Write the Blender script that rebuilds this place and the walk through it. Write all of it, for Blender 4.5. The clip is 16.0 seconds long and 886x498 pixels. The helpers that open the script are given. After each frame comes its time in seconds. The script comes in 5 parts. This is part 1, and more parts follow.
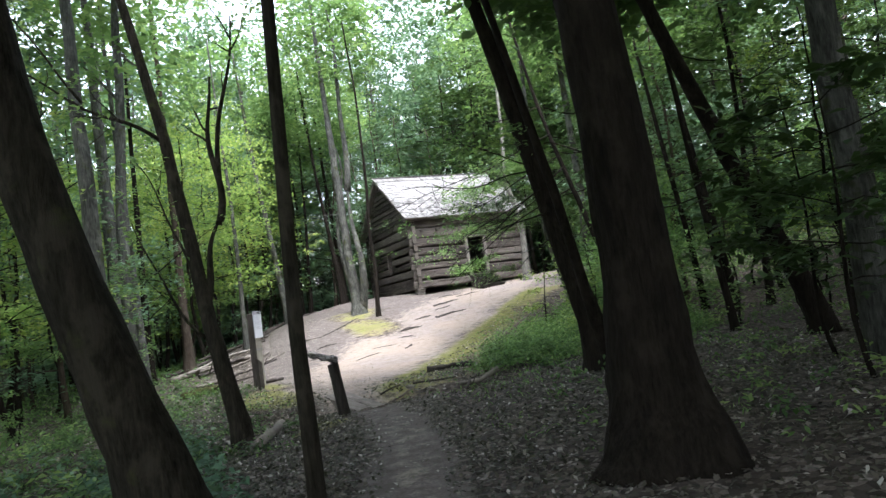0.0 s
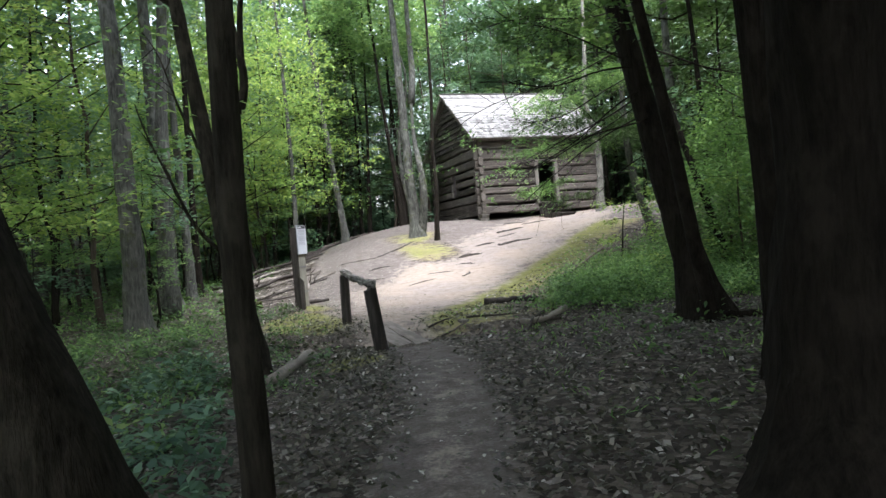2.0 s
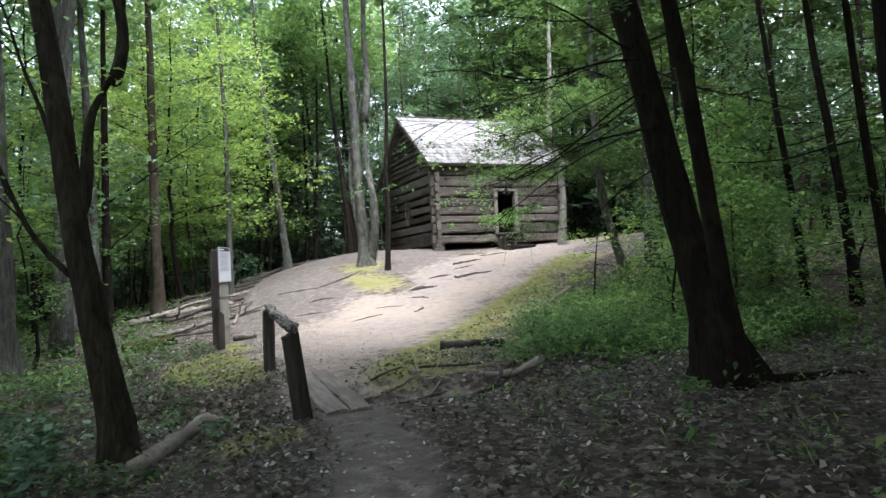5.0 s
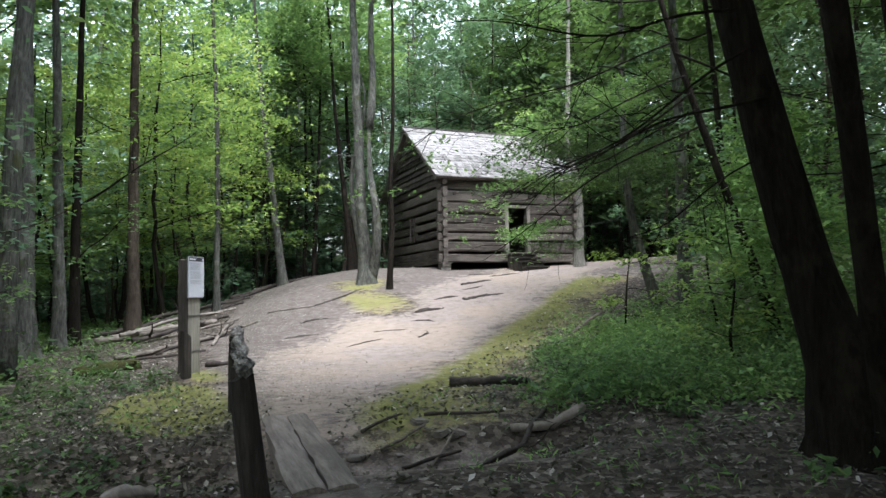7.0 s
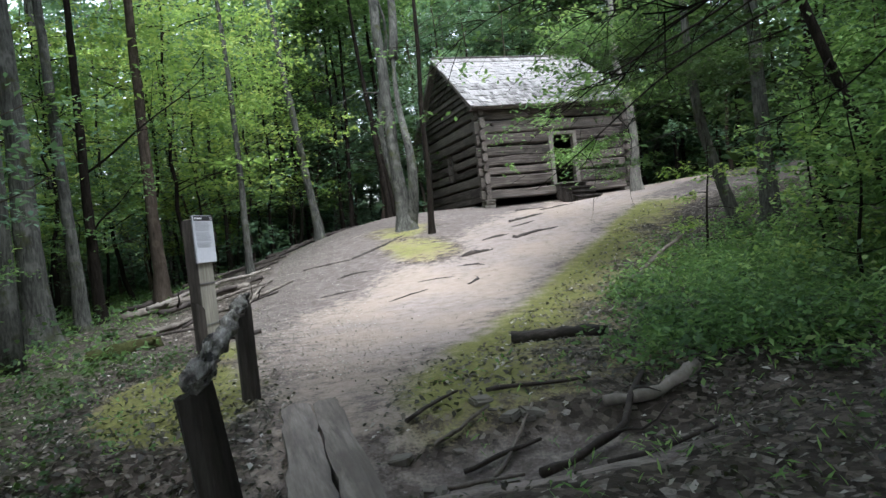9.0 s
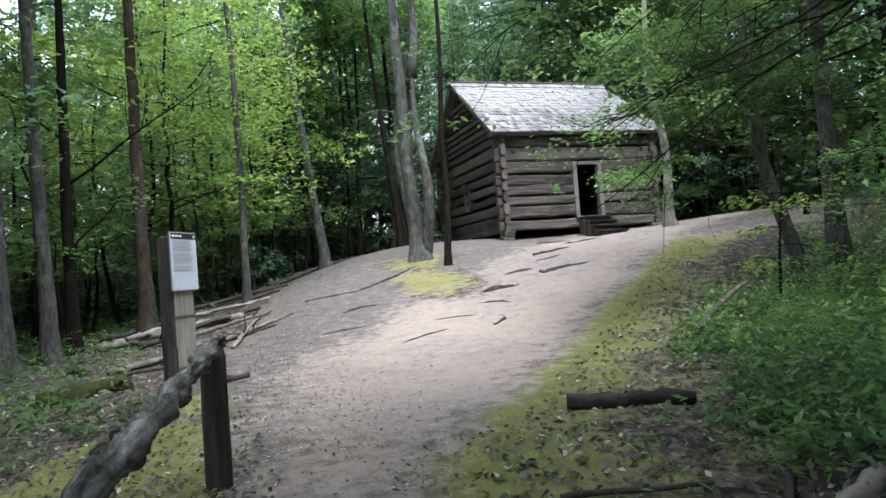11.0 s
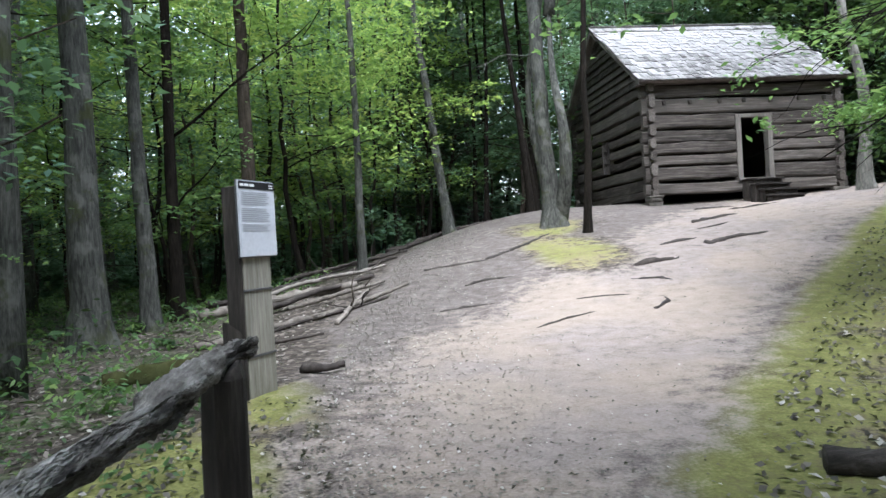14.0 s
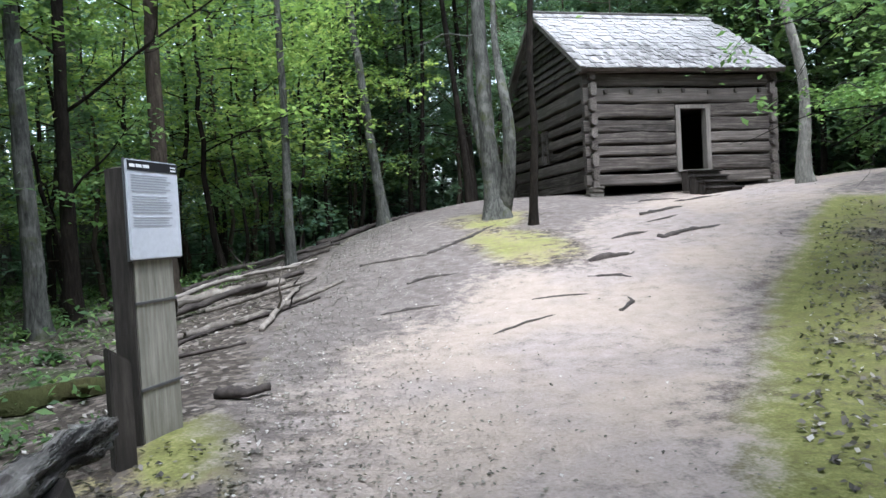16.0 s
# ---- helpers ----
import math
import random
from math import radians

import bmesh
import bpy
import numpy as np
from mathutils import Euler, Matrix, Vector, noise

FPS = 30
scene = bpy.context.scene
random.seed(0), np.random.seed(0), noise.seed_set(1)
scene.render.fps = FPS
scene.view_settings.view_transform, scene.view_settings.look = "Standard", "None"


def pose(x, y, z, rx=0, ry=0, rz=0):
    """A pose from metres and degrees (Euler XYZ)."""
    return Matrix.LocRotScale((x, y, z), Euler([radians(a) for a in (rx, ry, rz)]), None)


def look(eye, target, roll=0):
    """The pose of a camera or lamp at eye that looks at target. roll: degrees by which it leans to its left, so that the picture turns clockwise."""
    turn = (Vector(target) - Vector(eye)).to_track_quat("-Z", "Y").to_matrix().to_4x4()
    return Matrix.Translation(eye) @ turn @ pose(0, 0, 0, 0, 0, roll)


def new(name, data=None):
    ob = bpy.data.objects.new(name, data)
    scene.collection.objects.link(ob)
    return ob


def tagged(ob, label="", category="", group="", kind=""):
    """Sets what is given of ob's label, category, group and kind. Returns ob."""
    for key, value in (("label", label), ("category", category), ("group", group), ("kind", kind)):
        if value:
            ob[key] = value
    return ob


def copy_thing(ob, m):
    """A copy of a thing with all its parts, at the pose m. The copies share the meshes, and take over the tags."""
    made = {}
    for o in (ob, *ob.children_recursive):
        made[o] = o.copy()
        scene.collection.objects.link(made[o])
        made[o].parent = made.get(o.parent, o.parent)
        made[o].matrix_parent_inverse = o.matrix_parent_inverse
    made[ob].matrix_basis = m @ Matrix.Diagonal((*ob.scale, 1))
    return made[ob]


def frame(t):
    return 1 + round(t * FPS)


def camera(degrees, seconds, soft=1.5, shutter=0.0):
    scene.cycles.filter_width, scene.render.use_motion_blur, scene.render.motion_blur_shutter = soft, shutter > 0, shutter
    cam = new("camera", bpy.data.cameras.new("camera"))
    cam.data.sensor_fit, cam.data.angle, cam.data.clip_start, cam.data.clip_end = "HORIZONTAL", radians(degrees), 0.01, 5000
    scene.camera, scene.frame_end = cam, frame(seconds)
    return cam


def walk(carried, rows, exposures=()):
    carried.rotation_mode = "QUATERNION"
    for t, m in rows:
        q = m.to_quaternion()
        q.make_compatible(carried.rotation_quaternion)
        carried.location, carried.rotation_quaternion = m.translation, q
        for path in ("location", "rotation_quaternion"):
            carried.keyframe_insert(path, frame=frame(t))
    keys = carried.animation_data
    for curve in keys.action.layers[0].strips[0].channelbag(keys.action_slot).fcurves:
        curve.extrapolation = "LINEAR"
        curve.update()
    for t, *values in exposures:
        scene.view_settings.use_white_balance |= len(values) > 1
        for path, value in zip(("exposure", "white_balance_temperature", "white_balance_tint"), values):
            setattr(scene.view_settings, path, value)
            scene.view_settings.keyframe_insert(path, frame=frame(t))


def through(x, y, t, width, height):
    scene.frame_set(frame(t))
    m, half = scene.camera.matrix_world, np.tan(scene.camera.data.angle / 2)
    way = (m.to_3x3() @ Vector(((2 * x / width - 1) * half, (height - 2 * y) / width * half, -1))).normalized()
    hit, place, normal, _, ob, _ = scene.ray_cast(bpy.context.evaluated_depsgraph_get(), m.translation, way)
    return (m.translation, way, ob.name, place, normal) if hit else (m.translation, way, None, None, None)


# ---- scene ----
cam = camera(68.0, 16.0, 1.5)
PATH = [
    (0, (2.137, -0.897, 1.368), (2.954, 0.92, 1.541), -8.0),
    (0.5, (2.375, -0.524, 1.306), (3.219, 1.289, 1.366), -4.2),
    (1, (2.52, -0.215, 1.275), (3.369, 1.594, 1.332), -5.1),
    (1.5, (2.678, 0.37, 1.284), (3.482, 2.201, 1.32), -5.9),
    (2, (2.869, 0.788, 1.283), (3.483, 2.691, 1.26), -4.5),
    (2.5, (2.932, 1.102, 1.282), (3.704, 2.947, 1.324), -2.3),
    (3, (3.065, 1.458, 1.283), (3.836, 3.303, 1.29), -5.3),
    (3.5, (3.267, 1.779, 1.265), (3.984, 3.645, 1.251), -2.4),
    (3.7, (3.296, 1.817, 1.286), (4.041, 3.672, 1.239), -3.9),
    (5.8, (3.769, 3.534, 1.29), (4.514, 5.386, 1.407), -1.7),
    (6, (3.85, 3.726, 1.26), (4.538, 5.603, 1.328), -2.7),
    (6.5, (4.026, 4.176, 1.264), (4.653, 6.073, 1.348), -3.2),
    (7, (4.09, 4.475, 1.283), (4.838, 6.326, 1.408), -1.2),
    (7.5, (4.252, 4.791, 1.283), (5.034, 6.625, 1.436), -6.5),
    (8, (4.417, 5.289, 1.266), (4.99, 7.205, 1.257), -3.2),
    (8.5, (4.482, 5.671, 1.292), (5.145, 7.558, 1.282), -3.4),
    (8.7, (4.547, 5.803, 1.269), (5.181, 7.699, 1.222), -6.0),
    (10.8, (4.861, 7.576, 1.244), (5.369, 9.509, 1.327), -5.0),
    (11, (4.861, 7.655, 1.27), (5.467, 9.56, 1.329), -4.4),
    (11.5, (4.883, 7.866, 1.282), (5.631, 9.721, 1.311), -4.3),
    (12, (5.023, 8.154, 1.256), (5.699, 10.037, 1.272), -2.5),
    (12.5, (5.107, 8.492, 1.265), (5.672, 10.41, 1.274), -2.2),
    (13, (5.184, 8.932, 1.271), (5.83, 10.825, 1.238), -2.4),
    (13.5, (5.277, 9.344, 1.267), (5.576, 11.322, 1.275), -3.9),
    (14, (5.237, 9.659, 1.254), (5.464, 11.646, 1.242), -3.3),
    (14.5, (5.179, 9.933, 1.252), (5.503, 11.907, 1.233), -3.4),
    (15, (5.237, 10.156, 1.3), (5.661, 12.11, 1.239), -3.2),
    (15.5, (5.194, 10.395, 1.326), (5.53, 12.366, 1.271), -4.7),
    (16, (5.217, 10.709, 1.327), (5.652, 12.66, 1.271), -3.1),
]
walk(cam, [(t, look(eye, target, roll)) for t, eye, target, roll in PATH], [(0.0, 2.65, 5850, 13), (3.7, 2.65, 5850, 12), (7.0, 2.33, 5800, 11), (8.7, 2.22, 5680, 10), (12.5, 2.36, 5580, 10), (16.0, 2.43, 5480, 11)])

# ---------------------------------------------------------------- world, sun
world = bpy.data.worlds.new("sky")
scene.world = world
world.use_nodes = True
wn = world.node_tree
sky = wn.nodes.new("ShaderNodeTexSky")
sky.sky_type = "NISHITA"
sky.sun_disc = False
sky.sun_elevation, sky.sun_rotation = radians(62), radians(200)
sky.air_density, sky.dust_density = 1.6, 3.0
pale = wn.nodes.new("ShaderNodeHueSaturation")
pale.inputs["Saturation"].default_value = 0.35
wn.links.new(sky.outputs[0], pale.inputs["Color"])
wn.links.new(pale.outputs[0], wn.nodes["Background"].inputs[0])
wn.nodes["Background"].inputs[1].default_value = 0.15
sun = new("sun", bpy.data.lights.new("sun", "SUN"))
sun.data.energy, sun.data.angle, sun.data.color = 1.5, radians(30), (1.0, 0.98, 0.95)
sun.matrix_world = look((0, 0, 40), (-8.0, 17.0, 0))


# ---------------------------------------------------------------- materials
class Mat:
    """A small wrapper that builds one procedural material."""

    def __init__(self, name, rough=0.8, metal=0.0, spec=0.3):
        self.m = bpy.data.materials.new(name)
        self.m.use_nodes = True
        self.t = self.m.node_tree
        self.b = self.t.nodes["Principled BSDF"]
        self.b.inputs["Roughness"].default_value = rough
        self.b.inputs["Metallic"].default_value = metal
        self.b.inputs["Specular IOR Level"].default_value = spec
        self.co = self.node("ShaderNodeTexCoord").outputs["Object"]

    def node(self, kind, **kw):
        n = self.t.nodes.new(kind)
        for k, v in kw.items():
            setattr(n, k, v)
        return n

    def link(self, a, b):
        self.t.links.new(a, b)

    def scaled(self, s):
        n = self.node("ShaderNodeMapping")
        n.inputs["Scale"].default_value = s
        self.link(self.co, n.inputs[0])
        return n.outputs[0]

    def noise(self, scale, detail=4, stretch=(1, 1, 1), rough=0.6):
        n = self.node("ShaderNodeTexNoise")
        n.inputs["Scale"].default_value, n.inputs["Detail"].default_value = scale, detail
        n.inputs["Roughness"].default_value = rough
        self.link(self.scaled(stretch), n.inputs["Vector"])
        return n.outputs["Fac"]

    def voronoi(self, scale, stretch=(1, 1, 1), out="Color"):
        n = self.node("ShaderNodeTexVoronoi")
        n.inputs["Scale"].default_value = scale
        self.link(self.scaled(stretch), n.inputs["Vector"])
        return n.outputs[out]

    def ramp(self, fac, stops):
        n = self.node("ShaderNodeValToRGB")
        e = n.color_ramp.elements
        while len(e) < len(stops):
            e.new(0.5)
        for el, (p, c) in zip(e, stops):
            el.position, el.color = p, (*c, 1)
        self.link(fac, n.inputs[0])
        return n.outputs[0]

    def mix(self, fac, a, b, mode="MIX"):
        n = self.node("ShaderNodeMix", data_type="RGBA", blend_type=mode)
        for sock, v in ((n.inputs[0], fac), (n.inputs[6], a), (n.inputs[7], b)):
            if isinstance(v, (int, float)):
                sock.default_value = v
            elif isinstance(v, tuple):
                sock.default_value = (*v, 1)
            else:
                self.link(v, sock)
        return n.outputs[2]

    def calc(self, op, a, b=0.0, c=0.0):
        n = self.node("ShaderNodeMath", operation=op)
        for sock, v in zip(n.inputs, (a, b, c)):
            if isinstance(v, (int, float)):
                sock.default_value = v
            else:
                self.link(v, sock)
        return n.outputs[0]

    def step(self, v, lo, hi):
        n = self.node("ShaderNodeMapRange", interpolation_type="SMOOTHSTEP")
        n.inputs[1].default_value, n.inputs[2].default_value = lo, hi
        self.link(v, n.inputs[0])
        return n.outputs[0]

    def attr(self, name):
        n = self.node("ShaderNodeAttribute")
        n.attribute_name = name
        return n.outputs["Fac"]

    def random(self):
        return self.node("ShaderNodeObjectInfo").outputs["Random"]

    def colour(self, c):
        if isinstance(c, tuple):
            self.b.inputs["Base Color"].default_value = (*c, 1)
        else:
            self.link(c, self.b.inputs["Base Color"])
        return self

    def bump(self, height, strength=0.5, dist=0.02):
        n = self.node("ShaderNodeBump")
        n.inputs["Strength"].default_value, n.inputs["Distance"].default_value = strength, dist
        self.link(height, n.inputs["Height"])
        self.link(n.outputs[0], self.b.inputs["Normal"])
        return self


def bark(name, dark, light, moss=0.0):
    m = Mat(name, 0.95, spec=0.06)
    ridges = m.noise(16, 7, (2.0, 2.0, 0.28), 0.72)
    plates = m.noise(5, 4, (1.6, 1.6, 0.6), 0.6)
    blotch = m.noise(1.1, 4)
    c = m.ramp(m.calc("ADD", m.calc("MULTIPLY", ridges, 0.7), m.calc("MULTIPLY", plates, 0.3)), [(0.36, dark), (0.52, tuple(0.5 * (a + b) for a, b in zip(dark, light))), (0.66, light)])
    c = m.mix(m.calc("MULTIPLY", m.step(blotch, 0.5, 0.72), 0.6), c, tuple(0.55 * a + 0.45 * b for a, b in zip(dark, light)))
    lichen = m.step(m.noise(3.4, 5, (1.0, 1.0, 0.7)), 0.52, 0.64)
    c = m.mix(m.calc("MULTIPLY", lichen, 0.55), c, tuple(1.25 * b for b in light))
    c = m.mix(m.calc("MULTIPLY", m.step(m.noise(5.0, 5, (1.0, 1.0, 0.35)), 0.55, 0.66), 0.6), c, dark)
    if moss:
        g = m.step(m.noise(2.6, 5), 0.66 - moss, 0.78 - moss)
        c = m.mix(m.calc("MULTIPLY", g, 0.7), c, (0.055, 0.062, 0.022))
    return m.colour(c).bump(ridges, 1.0, 0.04).m


def leaf(name, tones, through=0.45):
    """Two-sided leaf: part of the light goes through."""
    m = Mat(name, 0.55, spec=0.25)
    c = m.ramp(m.attr("tone"), tones)
    m.colour(c)
    tr = m.node("ShaderNodeBsdfTranslucent")
    m.link(m.mix(0.3, c, (0.24, 0.37, 0.07)), tr.inputs[0])
    sh = m.node("ShaderNodeMixShader")
    sh.inputs[0].default_value = through
    m.link(m.b.outputs[0], sh.inputs[1])
    m.link(tr.outputs[0], sh.inputs[2])
    m.link(sh.outputs[0], m.t.nodes["Material Output"].inputs[0])
    return m.m


# Near-black bark: the deep shade beside the path is put into its colour.
BARK_DARK_SHADED = bark("bark_dark_shaded", (0.006, 0.005, 0.004), (0.026, 0.021, 0.016), 0.0)
BARK_BROWN = bark("bark_brown", (0.026, 0.02, 0.015), (0.085, 0.068, 0.052), 0.06)
BARK_GREY = bark("bark_grey", (0.022, 0.022, 0.019), (0.135, 0.134, 0.116), 0.12)
# Mossy bark, darkened the same way for trunks in shade.
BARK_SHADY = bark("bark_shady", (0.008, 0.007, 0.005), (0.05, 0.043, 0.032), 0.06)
MOSSWOOD = bark("mossy_wood", (0.025, 0.023, 0.012), (0.085, 0.082, 0.032), 0.25)
BARK_PALE = bark("bark_pale", (0.08, 0.075, 0.063), (0.24, 0.226, 0.195), 0.0)
LEAF_GREEN = leaf("leaf_green", [(0.0, (0.046, 0.092, 0.038)), (0.6, (0.115, 0.2, 0.07)), (1.0, (0.245, 0.33, 0.108))], 0.52)
LEAF_LIGHT = leaf("leaf_light", [(0.0, (0.085, 0.15, 0.038)), (0.6, (0.21, 0.3, 0.07)), (1.0, (0.4, 0.45, 0.12))], 0.55)
LEAF_FERN = leaf("leaf_fern", [(0.0, (0.055, 0.112, 0.038)), (0.55, (0.14, 0.25, 0.07)), (1.0, (0.27, 0.39, 0.115))], 0.38)
# Blue-green leaves; in the background their tint also stands in for haze.
LEAF_BLUE = leaf("leaf_blue_green", [(0.0, (0.03, 0.066, 0.048)), (0.6, (0.082, 0.15, 0.098)), (1.0, (0.185, 0.27, 0.178))], 0.42)
# Dark-leaved plants; also a darkened green for foliage that lies in shade.
LEAF_DARK_SHADED = leaf("leaf_dark_shaded", [(0.0, (0.016, 0.035, 0.012)), (0.7, (0.035, 0.07, 0.02)), (1.0, (0.06, 0.11, 0.035))], 0.25)
LEAF_DEAD = leaf("leaf_dead", [(0.0, (0.026, 0.021, 0.016)), (0.55, (0.076, 0.064, 0.052)), (0.86, (0.18, 0.155, 0.13)), (1.0, (0.42, 0.39, 0.35))], 0.15)


def ground_material():
    m = Mat("forest_ground", 0.95, spec=0.12)
    sand, moss, clear, green = (m.attr(a) for a in ("sand", "moss", "clear", "green"))
    fine, mid, big = m.noise(38, 5), m.noise(5.5, 5), m.noise(0.9, 4)
    wob = m.calc("MULTIPLY", m.calc("SUBTRACT", m.calc("ADD", m.calc("ADD", mid, m.calc("MULTIPLY", fine, 0.6)), big), 1.3), 0.75)
    cells = m.voronoi(17)
    cellv = m.node("ShaderNodeRGBToBW")
    m.link(cells, cellv.inputs[0])
    litter = m.ramp(cellv.outputs[0], [(0.1, (0.022, 0.018, 0.014)), (0.5, (0.056, 0.046, 0.037)), (0.78, (0.12, 0.1, 0.082)), (0.95, (0.25, 0.222, 0.196))])
    litter = m.mix(m.calc("MULTIPLY", m.step(fine, 0.4, 0.7), 0.5), litter, (0.034, 0.026, 0.019))
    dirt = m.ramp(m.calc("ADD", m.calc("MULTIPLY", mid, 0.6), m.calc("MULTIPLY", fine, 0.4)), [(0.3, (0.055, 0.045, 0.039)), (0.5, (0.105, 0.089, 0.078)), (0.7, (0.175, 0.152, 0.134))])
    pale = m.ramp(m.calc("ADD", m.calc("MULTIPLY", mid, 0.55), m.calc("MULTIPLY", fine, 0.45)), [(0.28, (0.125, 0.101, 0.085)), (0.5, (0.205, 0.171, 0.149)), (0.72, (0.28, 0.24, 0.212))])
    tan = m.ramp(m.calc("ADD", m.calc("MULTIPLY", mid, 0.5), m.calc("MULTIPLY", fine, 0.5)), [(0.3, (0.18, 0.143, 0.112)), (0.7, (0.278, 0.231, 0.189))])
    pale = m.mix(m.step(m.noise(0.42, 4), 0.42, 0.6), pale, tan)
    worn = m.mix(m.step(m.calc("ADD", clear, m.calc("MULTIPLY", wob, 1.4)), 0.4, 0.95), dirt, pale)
    mosscol = m.ramp(m.calc("ADD", m.calc("MULTIPLY", mid, 0.5), m.calc("MULTIPLY", fine, 0.5)), [(0.3, (0.06, 0.06, 0.022)), (0.52, (0.14, 0.14, 0.045)), (0.72, (0.25, 0.24, 0.095))])
    straw = m.ramp(m.calc("ADD", m.calc("MULTIPLY", mid, 0.5), m.calc("MULTIPLY", fine, 0.5)), [(0.3, (0.12, 0.098, 0.055)), (0.7, (0.275, 0.23, 0.135))])
    mosscol = m.mix(m.step(m.calc("ADD", moss, m.calc("MULTIPLY", wob, 1.2)), 0.32, 0.82), straw, mosscol)
    greencol = m.ramp(fine, [(0.3, (0.022, 0.04, 0.012)), (0.7, (0.06, 0.095, 0.025))])
    c = m.mix(m.step(m.calc("ADD", green, wob), 0.4, 0.7), litter, greencol)
    drift = m.calc("MULTIPLY", m.calc("SUBTRACT", m.noise(0.75, 3), 0.5), 1.0)
    c = m.mix(m.step(m.calc("ADD", m.calc("ADD", moss, m.calc("MULTIPLY", drift, m.step(moss, 0.05, 0.4))), m.calc("MULTIPLY", wob, 1.3)), 0.36, 0.66), c, mosscol)
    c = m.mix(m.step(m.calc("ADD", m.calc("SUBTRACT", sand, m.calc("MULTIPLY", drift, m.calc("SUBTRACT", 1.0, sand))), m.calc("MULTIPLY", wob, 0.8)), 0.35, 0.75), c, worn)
    hgt = m.calc("ADD", m.calc("MULTIPLY", fine, 0.5), m.calc("MULTIPLY", cellv.outputs[0], 0.4))
    return m.colour(c).bump(hgt, 0.7, 0.03).m


def wood(name, dark, mid, light, along=(0.25, 3, 3), rnd=0.35):
    m = Mat(name, 0.88, spec=0.2)
    grain = m.noise(7, 7, along, 0.7)
    stain = m.noise(1.3, 6, tuple(max(a, 0.5) ** 0.5 for a in along))
    c = m.ramp(grain, [(0.33, dark), (0.5, mid), (0.68, light)])
    c = m.mix(m.calc("MULTIPLY", m.step(stain, 0.45, 0.62), 0.7), c, dark)
    c = m.mix(rnd, c, m.ramp(m.random(), [(0.0, dark), (0.5, mid), (1.0, light)]))
    return m.colour(c).bump(grain, 0.7, 0.015).m


GROUND = ground_material()
LOG = wood("hewn_log", (0.012, 0.010, 0.008), (0.066, 0.055, 0.046), (0.19, 0.166, 0.143), (0.18, 4, 4), 0.36)
SHAKE = wood("weathered_shake", (0.05, 0.046, 0.042), (0.195, 0.184, 0.174), (0.355, 0.34, 0.325), (4, 0.35, 4), 0.5)
BOARD = wood("weathered_board", (0.06, 0.052, 0.044), (0.17, 0.15, 0.13), (0.32, 0.295, 0.265), (3, 0.25, 3))
FRAME = wood("door_board", (0.06, 0.052, 0.044), (0.125, 0.11, 0.095), (0.19, 0.172, 0.148), (3, 3, 0.25))


def silvered_material():
    """Old rail wood: pale silver ridges split by long dark cracks."""
    m = Mat("silvered_log", 0.85, spec=0.2)
    fibre = m.noise(26, 6, (1.0, 0.09, 1.0), 0.7)
    crack = m.noise(11, 5, (1.0, 0.16, 1.0), 0.65)
    rot = m.noise(5.5, 5, (1.0, 0.55, 1.0), 0.6)
    c = m.ramp(fibre, [(0.36, (0.07, 0.06, 0.052)), (0.52, (0.2, 0.182, 0.162)), (0.66, (0.43, 0.405, 0.37))])
    c = m.mix(m.step(crack, 0.57, 0.63), c, (0.018, 0.015, 0.013))
    c = m.mix(m.calc("MULTIPLY", m.step(rot, 0.62, 0.7), 0.8), c, (0.035, 0.027, 0.021))
    h = m.calc("SUBTRACT", fibre, m.calc("MULTIPLY", m.step(crack, 0.5, 0.62), 1.2))
    return m.colour(c).bump(h, 1.0, 0.03).m


RAIL = silvered_material()
POST = wood("dark_post", (0.012, 0.010, 0.009), (0.03, 0.025, 0.021), (0.07, 0.06, 0.05), (3, 3, 0.3), 0.2)
SIGNPOST = wood("grey_post", (0.13, 0.12, 0.095), (0.22, 0.205, 0.165), (0.31, 0.29, 0.24), (4, 4, 0.3), 0.1)
DEADWOOD = wood("dead_wood", (0.05, 0.042, 0.034), (0.15, 0.128, 0.105), (0.28, 0.25, 0.215), (1.2, 1.2, 1.2), 0.4)
ROOTWOOD = wood("root_wood", (0.016, 0.013, 0.011), (0.04, 0.032, 0.027), (0.085, 0.072, 0.06), (1.2, 1.2, 1.2), 0.3)
STEPWOOD = wood("dark_tread", (0.014, 0.012, 0.010), (0.036, 0.03, 0.025), (0.08, 0.07, 0.06), (0.3, 3, 3), 0.2)
PLANK = wood("grey_plank", (0.08, 0.066, 0.055), (0.16, 0.137, 0.118), (0.25, 0.22, 0.19), (3.5, 0.3, 3.5), 0.2)


def stone_material():
    m = Mat("field_stone", 0.9, spec=0.25)
    n = m.noise(6, 6)
    c = m.mix(0.4, m.ramp(n, [(0.3, (0.06, 0.053, 0.044)), (0.7, (0.19, 0.172, 0.148))]), m.ramp(m.random(), [(0, (0.06, 0.053, 0.043)), (1, (0.2, 0.178, 0.15))]))
    return m.colour(c).bump(n, 0.6, 0.03).m


def plain(name, col, rough=0.5, metal=0.0, speck=0.06):
    m = Mat(name, rough, metal)
    n = m.noise(30, 3)
    return m.colour(m.ramp(n, [(0.3, tuple(c * (1 - speck * 2) for c in col)), (0.7, col)])).m


STONE = stone_material()
PANEL = plain("sign_panel", (0.50, 0.51, 0.54), 0.35)
HEADER = plain("sign_header", (0.018, 0.018, 0.02), 0.4)
INK = plain("sign_ink", (0.33, 0.34, 0.36), 0.5)
PAINT = plain("white_print", (0.75, 0.75, 0.75), 0.5)
STEEL = plain("dull_steel", (0.16, 0.16, 0.165), 0.45, 0.8)
